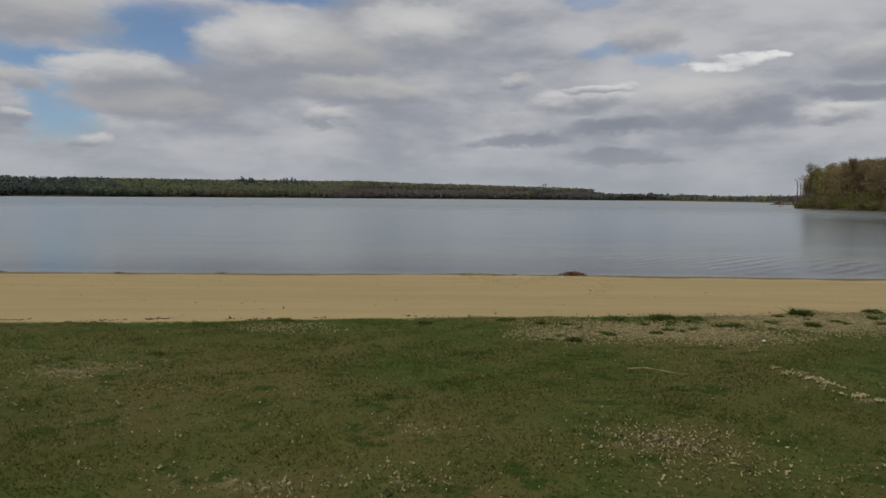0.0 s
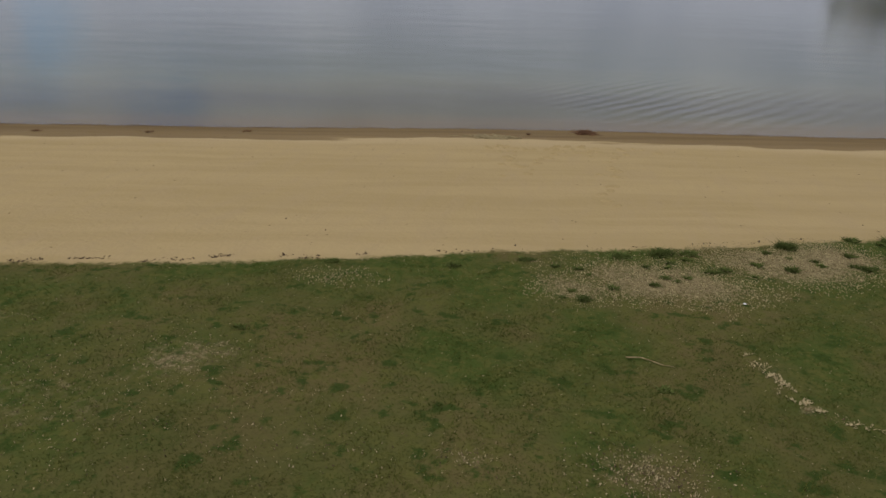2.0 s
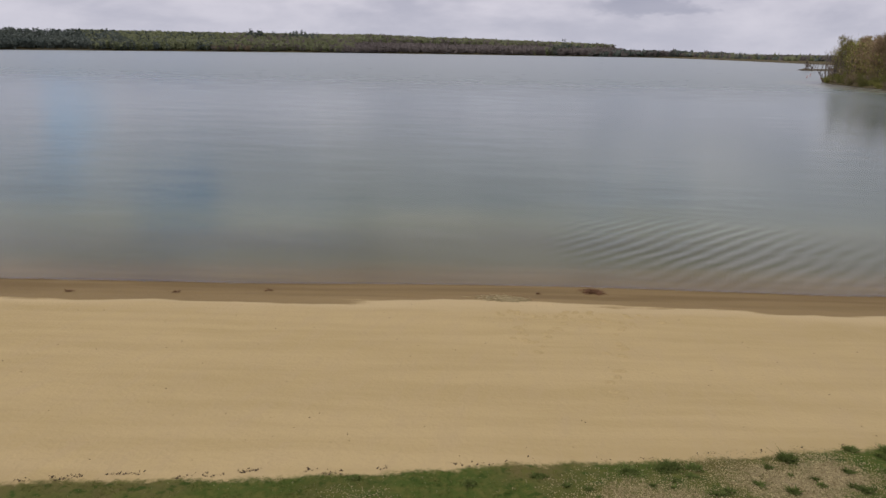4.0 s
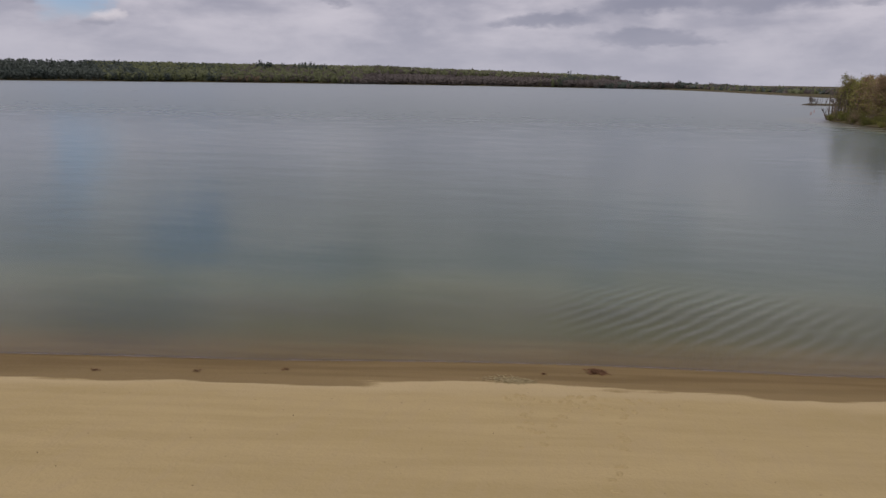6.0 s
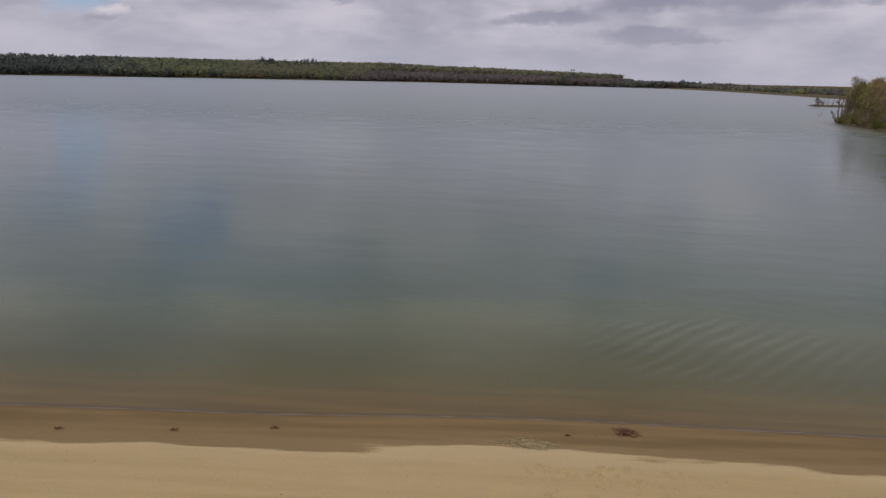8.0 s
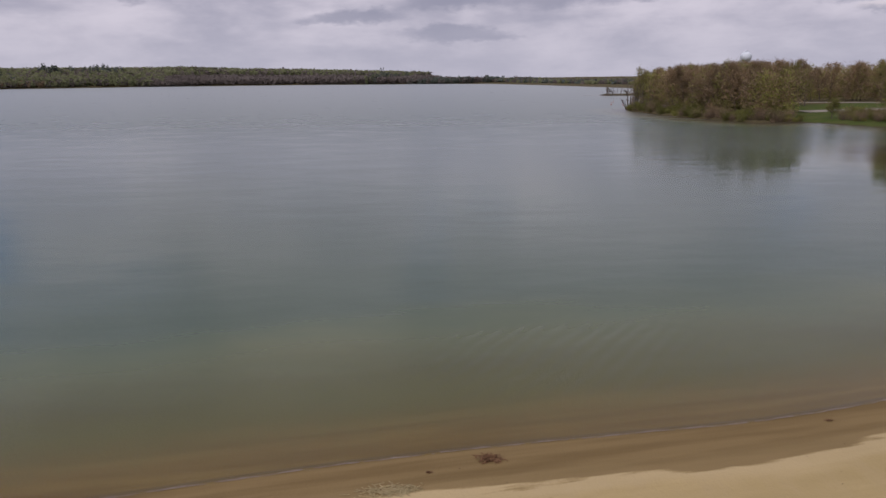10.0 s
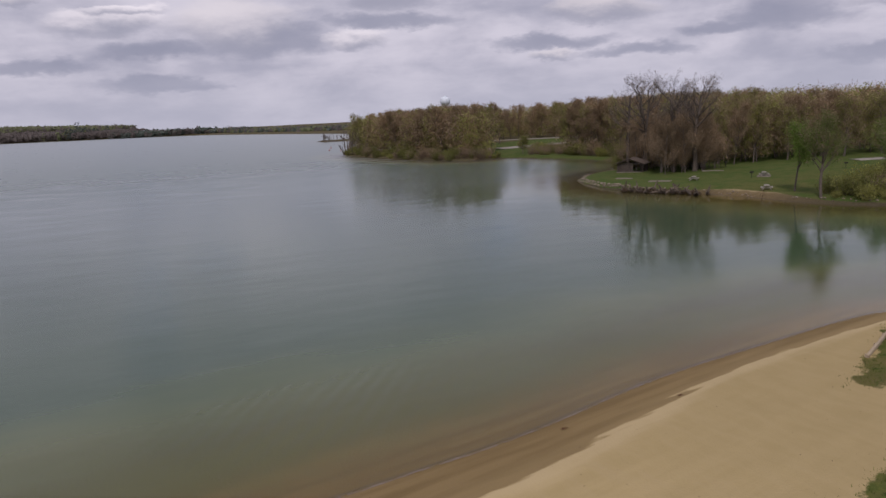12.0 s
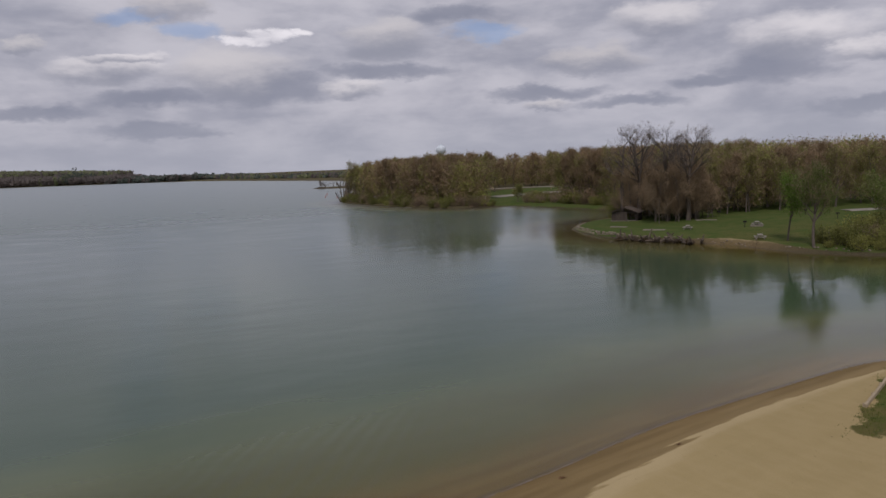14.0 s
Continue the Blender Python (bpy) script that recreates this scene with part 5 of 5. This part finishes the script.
def build_litter():
    x, y, turf, rng = lawn_places(63, 260000, -12, 13, 5.6, 19.5)
    bare = bareness(x, y)
    keep = (turf > -0.15) & (rng.random(len(x)) < 0.003 + 0.30 * np.clip(bare - 0.06, 0, 1) * np.where(y < 11.5, np.where(x > 1, 3.6, 1.6), 0.25))
    x, y = x[keep], y[keep]
    me = crown_mesh([(flakes(x[i::3], y[i::3], height(x[i::3], y[i::3]), rng, 0.010 + 0.002 * i, 0.6), m) for i, m in enumerate((DEADLEAF, WRACK, STRAW))])
    tagged(new("leaf_litter", me), "dry brown leaves and scraps scattered over thin grass", "leaf litter", kind="stuff")
    # pale bits all over the turf
    x, y, turf, rng = lawn_places(64, 7500, -13, 13, 5.6, 19.5)
    keep = turf > 0
    me = triangles("pale_scraps", flakes(x[keep], y[keep], height(x[keep], y[keep]) + 0.02, rng, 0.011), STRAW)
    tagged(new("pale_scraps", me), "pale dry scraps and seed heads in the grass", "debris", kind="stuff")
    # thicker drifts of dead leaves on the worn places
    sets = {STRAW: [], WRACK: [], DEADLEAF: []}
    for cx, cy, wide, deep, number in ((2.5, 9.55, 0.33, 0.22, 480), (2.8, 9.0, 0.42, 0.3, 240), (0.3, 9.4, 0.25, 0.07, 90), (-0.6, 7.9, 0.6, 0.14, 200), (0.5, 8.2, 0.35, 0.14, 120), (1.4, 8.6, 0.9, 0.4, 120), (-4.2, 10.9, 0.5, 0.45, 160)):
        for mat, share in ((STRAW, 0.42), (WRACK, 0.33), (DEADLEAF, 0.25)):
            k = int(number * share)
            x, y = cx + rng.normal(0, wide, k), cy + rng.normal(0, deep, k)
            sets[mat].append(flakes(x, y, height(x, y) + 0.014, rng, 0.016 if mat is STRAW else 0.014, 0.6))
    me = crown_mesh([(np.concatenate(rows), mat) for mat, rows in sets.items()])
    tagged(new("leaf_drifts", me), "drifts of pale and brown dead leaves on worn grass", "leaf litter", kind="stuff")
    # trail of bleached straw down the bank
    t = np.sort(rng.random(1500))
    x = np.interp(t, [0, 0.2, 0.32, 0.5, 0.75, 0.88, 1], [4.12, 4.32, 4.45, 4.58, 4.8, 5.15, 5.65]) + rng.normal(0, 0.035, 1500) * (1.2 + 1.4 * np.sin(t * 9) ** 2)
    y = np.interp(t, [0, 0.2, 0.32, 0.5, 0.75, 0.88, 1], [12.85, 12.35, 12.05, 11.75, 11.45, 11.25, 11.05]) + rng.normal(0, 0.035, 1500)
    keep = (ripple(x, y, 0.16, 4) > -0.12) & (rng.random(1500) < 0.6)
    x, y = x[keep], y[keep]
    me = triangles("straw_trail", flakes(x, y, height(x, y) + 0.012, rng, 0.019, 0.4), STRAW)
    tagged(new("straw_trail", me), "bleached straw trailing down the grass bank", "debris", kind="stuff")
    # stony patch where the bank meets the sand
    x, y, turf, rng = lawn_places(65, 200000, -4.5, 10, 13.6, 20)
    bare = bareness(x, y)
    keep = (turf > -0.35) & (rng.random(len(x)) < 0.80 * np.clip(bare - 0.18 + 0.14 * ripple(x, y, 0.5, 3), 0, 1))
    x, y = x[keep], y[keep]
    size = rng.uniform(0.005, 0.018, len(x))
    base = np.stack([x, y, height(x, y) + size * 0.35], axis=1)
    way = rng.normal(0, 1, (3, len(x), 3))
    way /= np.linalg.norm(way, axis=2, keepdims=True)
    u, v = way[0], np.cross(way[0], way[1])
    v /= np.linalg.norm(v, axis=1, keepdims=True)
    w = np.cross(u, v)
    s = size[:, None]
    ends = [u * s * 1.3, -u * s * 1.2, v * s, -v * s, w * s * 0.8, -w * s * 0.8]
    tri = [np.stack([base + ends[i], base + ends[j], base + ends[k]], axis=1) for i in (0, 1) for j in (2, 3) for k in (4, 5)]
    me = triangles("stony_patch", np.concatenate(tri), PEBBLE)
    tagged(new("stony_patch", me), "pale pebbles in bare earth above the sand", "pebbles", kind="stuff")


WEED = simple("dark_green_weed", (0.078, 0.108, 0.026), (0.150, 0.180, 0.055), 3.0, 0.8, 0.004, 0.4, thin=0.3, gloss=0.05)


def build_weeds():
    rng = random.Random(23)
    spots = [(5.77, 17.9, 0.32, 0.15), (2.3, 16.6, 0.42, 0.10), (3.15, 17.0, 0.5, 0.12), (3.7, 17.1, 0.3, 0.09), (8.2, 18.9, 0.35, 0.14), (7.3, 18.75, 0.26, 0.1), (7.1, 17.0, 0.26, 0.1),
             (1.6, 14.3, 0.22, 0.07), (2.1, 14.9, 0.2, 0.06), (-3.4, 14.9, 0.22, 0.07), (2.8, 11.5, 0.16, 0.05), (-3.9, 11.9, 0.16, 0.06), (5.6, 16.6, 0.22, 0.09), (4.3, 16.3, 0.22, 0.08), (8.5, 17.6, 0.3, 0.1), (-1.0, 15.3, 0.25, 0.08), (0.4, 15.9, 0.25, 0.07)]
    # and small ones among the stones
    spots += [(rng.uniform(0.8, 8.4), 0, rng.uniform(0.07, 0.2), rng.uniform(0.04, 0.09)) for _ in range(30)]
    spots = [(x, y or 14.55 + 0.42 * (x - 1) + rng.uniform(-0.5, 1.3), wide, tall) for x, y, wide, tall in spots]
    for x, y, wide, tall in spots:
        ob = thing("weed_tuft", (x, y, ground_z(x, y)), "low green weed tuft at the edge of the sand", "weed", "weed tufts along the bank")
        gen = np.random.default_rng(int(abs(x) * 100 + y * 10))
        count = int(260 * wide / 0.3)
        a = gen.uniform(0, 2 * np.pi, count)
        r = wide * np.sqrt(gen.random(count)) * gen.uniform(0.4, 1.0, count) * (0.8 + 0.3 * np.sin(a * 3 + x) + 0.2 * np.sin(a * 5 + y))
        tri = blades(np.cos(a) * r, np.sin(a) * r * 0.75, np.zeros(count), gen, tall * 0.8 * (1.15 - 0.8 * r / wide), 0.02, 1.3)
        tagged(part("foliage", triangles("foliage", tri, WEED), WEED, ob), kind="stuff")


def build_beach_things():
    rng = random.Random(29)
    # heap of wet driftwood and bark at the waterline
    heap = thing("driftwood_heap", (1.25, 30.85, ground_z(1.25, 30.85)), "heap of wet brown sticks and bark on damp sand", "driftwood")
    rows = []
    for _ in range(75):
        r, a = abs(rng.gauss(0, 0.21)), rng.uniform(0, 2 * math.pi)
        p = Vector((math.cos(a) * r * 1.25, math.sin(a) * r * 0.8, max(0.02, 0.11 * math.exp(-r * r * 6)) * rng.uniform(0.3, 1.0)))
        d = Vector((rng.uniform(-1, 1), rng.uniform(-0.8, 0.8), rng.uniform(-0.15, 0.35))).normalized() * rng.uniform(0.08, 0.26)
        rows.append((p - d, p, 0.016, 0.02))
        rows.append((p, p + d + Vector((0, 0, rng.uniform(-0.03, 0.03))), 0.02, 0.009))
    tagged(part("stick_pile", mesh_from("stick_pile", *tube(rows, 5), [HEAP]), HEAP, heap), kind="stuff")
    gen = np.random.default_rng(7)
    r, a = np.abs(gen.normal(0, 0.21, 420)), gen.uniform(0, 2 * np.pi, 420)
    tri = flakes(np.cos(a) * r * 1.25, np.sin(a) * r * 0.8, 0.12 * np.exp(-r * r * 6), gen, 0.04, 0.5)
    tagged(part("bark_scraps", triangles("bark_scraps", tri, HEAP), HEAP, heap), kind="stuff")
    # dry reed stalks washed up beside it
    reeds = thing("reed_wrack", (-2.0, 28.7, ground_z(-2.0, 28.7)), "pale dry reed stalks washed up on the sand", "driftwood")
    rows = []
    for _ in range(210):
        p = Vector((rng.gauss(0, 0.50), rng.gauss(0, 0.20), 0.012 + 0.05 * rng.random()))
        a = rng.gauss(-0.1, 0.7)
        d = Vector((math.cos(a), math.sin(a), rng.uniform(-0.05, 0.12))) * rng.uniform(0.06, 0.24)
        rows.append((p - d, p + d, 0.012, 0.008))
    tagged(part("mat", mesh_from("mat", *tube(rows, 4), [STRAW]), STRAW, reeds), kind="stuff")
    # footprints and scuffs in the dry sand: small pushed-up rims
    gen = np.random.default_rng(83)
    trails = [((0.9, 29.9), (-0.6, 22.5), 26), ((-1.6, 28.4), (-0.9, 24.0), 18), ((2.6, 28.9), (1.9, 20.0), 20), ((-3.2, 27.6), (2.2, 26.6), 16)]
    spots = [(a[0] + (b[0] - a[0]) * k / count + gen.normal(0, 0.16), a[1] + (b[1] - a[1]) * k / count + gen.normal(0, 0.16)) for a, b, count in trails for k in range(count)]
    spots += [(gen.normal(0.6, 1.6), gen.normal(28.2, 1.0)) for _ in range(40)]
    spots = [(x, y) for x, y in spots if shore_distance(np.array([x]), np.array([y]))[0] > 3.9]
    verts, faces = [], []
    for x, y in spots:
        z, turn, size = ground_z(x, y), gen.uniform(0, 2 * np.pi), gen.uniform(0.05, 0.10)
        base = len(verts)
        for ring, (r, h) in enumerate(((1.5, -0.01), (1.0, 0.028), (0.55, 0.004))):
            for k in range(8):
                a = 2 * math.pi * k / 8
                u, v = math.cos(a) * r * size * 1.6, math.sin(a) * r * size
                verts.append((x + u * math.cos(turn) - v * math.sin(turn), y + u * math.sin(turn) + v * math.cos(turn), z + h * gen.uniform(0.7, 1.3)))
        for ring in range(2):
            for k in range(8):
                p, q = base + ring * 8 + k, base + ring * 8 + (k + 1) % 8
                faces.append((p, q, q + 8, p + 8))
        faces.append(tuple(base + 16 + k for k in range(8)))
    loose_sand = simple("loose_dry_sand", (0.370, 0.282, 0.132), (0.435, 0.334, 0.162), 9.0, 0.95, 0.004, gloss=0.05)
    tagged(new("sand_scuffs", mesh_from("sand_scuffs", verts, faces, [loose_sand], smooth=True)), "old footprints and scuffs in the dry sand", "footprints", kind="stuff")
    # small clumps of wrack
    for x, y, size in ((-15.0, 26.5, 0.22), (-11.5, 27.7, 0.2), (-0.9, 30.0, 0.1), (-19.0, 25.4, 0.2), (14.6, 33.2, 0.18), (21.0, 33.4, 0.16)):
        ob = thing("wrack_clump", (x, y, ground_z(x, y)), "small dark clump of washed-up weed on the sand", "debris", "wrack clumps on the beach")
        gen = np.random.default_rng(int(abs(x) * 10 + y))
        count = 90
        r, a = np.abs(gen.normal(0, size * 0.5, count)), gen.uniform(0, 2 * np.pi, count)
        tagged(part("scraps", triangles("scraps", flakes(np.cos(a) * r * 1.3, np.sin(a) * r * 0.8, np.full(count, 0.02), gen, 0.03, 0.6), HEAP), HEAP, ob), kind="stuff")
    # dark line of leaves where the sand meets the grass
    gen = np.random.default_rng(71)
    x = gen.uniform(-11, 9, 900)
    y = np.interp(x, [p[0] for p in EDGE], [p[1] for p in EDGE]) + 0.16 + np.abs(gen.normal(0, 0.10, 900)) + 0.12 * np.sin(x * 2.1)
    keep = (ripple(x, y, 0.5, 5) + 0.4 * ripple(x, y, 0.2, 6) > 0.16) & ((x < -2) | (gen.random(900) < 0.3))
    x, y = x[keep], y[keep]
    tagged(new("leaf_line", triangles("leaf_line", flakes(x, y, height(x, y) - 0.006, gen, 0.034), WRACK)), "dark dead leaves along the edge of the sand", "leaf litter", kind="stuff")
    # specks on the open sand
    x = gen.uniform(-22, 30, 520)
    y = gen.uniform(13, 34, 520)
    sd = shore_distance(x, y)
    keep = (sd > 0.5) & (turf_distance(x, y, sd) < -0.4)
    x, y = x[keep], y[keep]
    tagged(new("sand_specks", triangles("sand_specks", flakes(x, y, height(x, y) - 0.005, gen, 0.028), WRACK)), "small dark scraps scattered on the dry sand", "debris", kind="stuff")
    # thin line of froth at the water's edge
    line = smooth_line([p for p in BEACH if -60 <= p[0] <= 44], 26)
    tri = []
    for i, (a, b) in enumerate(zip(line, line[1:])):
        d = b - a
        n = np.array([-d[1], d[0]]) / (np.hypot(*d) + 1e-9)
        for k in range(3):
            p, q = a + d * k / 3, a + d * (k + 1) / 3
            run = i * 3 + k
            if math.sin(run * 0.37) + math.sin(run * 0.23 + 2) + 0.8 * math.sin(run * 0.91) < -1.25:
                continue
            wob = 0.02 * math.sin(run * 0.11) + 0.01 * math.sin(run * 0.57)
            wide = 0.075 + 0.03 * math.sin(run * 0.31) + 0.015 * math.sin(run * 1.3)
            o, w = n * (0.02 + wob), n * wide
            tri.append([(*(p + o), 0.012), (*(q + o), 0.012), (*(q + o + w), 0.012)])
            tri.append([(*(p + o), 0.012), (*(q + o + w), 0.012), (*(p + o + w), 0.012)])
    froth = simple("pale_froth", (0.165, 0.130, 0.100), (0.265, 0.215, 0.170), 6.0, 0.95, 0.002, gloss=0.02)
    tagged(new("froth_line", triangles("froth_line", np.array(tri), froth)), "thin pale line of froth along the waterline", "froth", kind="stuff")
    # fallen branch in the grass
    ob = thing("fallen_branch", (2.62, 12.25, ground_z(2.62, 12.25) + 0.045), "pale bent fallen branch lying in the grass", "branch")
    pts = [Vector(p) for p in ((-0.34, 0.05, 0.0), (-0.12, 0.06, 0.02), (0.03, 0.0, 0.015), (0.2, -0.07, 0.005), (0.36, -0.07, 0.0))]
    part("stem", mesh_from("stem", *tube([(a, b, 0.012 - 0.002 * i, 0.010 - 0.002 * i) for i, (a, b) in enumerate(zip(pts, pts[1:]))], 6), [DEADLEAF], smooth=True), DEADLEAF, ob)
    # white scrap of litter
    white = simple("white_scrap", (0.66, 0.66, 0.64), (0.78, 0.78, 0.76), 20.0, 0.7, 0.002)
    scrap = thing("paper_scrap", (4.4, 14.72, ground_z(4.4, 14.72) + 0.03), "crumpled white scrap lying in the grass", "litter")
    bm = bmesh.new()
    bmesh.ops.create_icosphere(bm, subdivisions=2, radius=0.032)
    for v in bm.verts:
        v.co *= rng.uniform(0.6, 1.15)
        v.co.z *= 0.45
    part("scrap", bm, white, scrap)


def build_timber():
    pale = simple("pale_weathered_timber", (0.30, 0.235, 0.15), (0.45, 0.365, 0.25), 3.0, 0.9, 0.006, 0.15, (0.3, 1, 1))
    ob = thing("timber_edging", (0, 0, 0), "pale weathered timber edging between sand and grass", "edging")
    a, b = Vector((32.0, 32.3, 0)), Vector((38.1, 35.3, 0))
    run = (b - a) / 3
    turn = math.atan2(run.y, run.x)
    for k in range(3):
        mid = a + run * (k + 0.5)
        z = ground_z(mid.x, mid.y)
        bm = bmesh.new()
        block(bm, (run.length - 0.03, 0.15, 0.30), (mid.x, mid.y, z + 0.03 + 0.015 * (k % 2)), Matrix.Rotation(turn + 0.01 * (k - 1), 4, "Z"), 0.03)
        part("beam", bm, pale, ob)
    for k in range(4):
        p = a + run * k * 0.98
        bm = bmesh.new()
        bmesh.ops.create_cone(bm, cap_ends=True, segments=8, radius1=0.04, radius2=0.035, depth=0.4)
        bmesh.ops.translate(bm, verts=bm.verts, vec=(p.x - 0.045, p.y + 0.095, ground_z(p.x, p.y) + 0.02))
        part("stake", bm, pale, ob)


build_grass()
build_litter()
build_weeds()
build_beach_things()
build_timber()
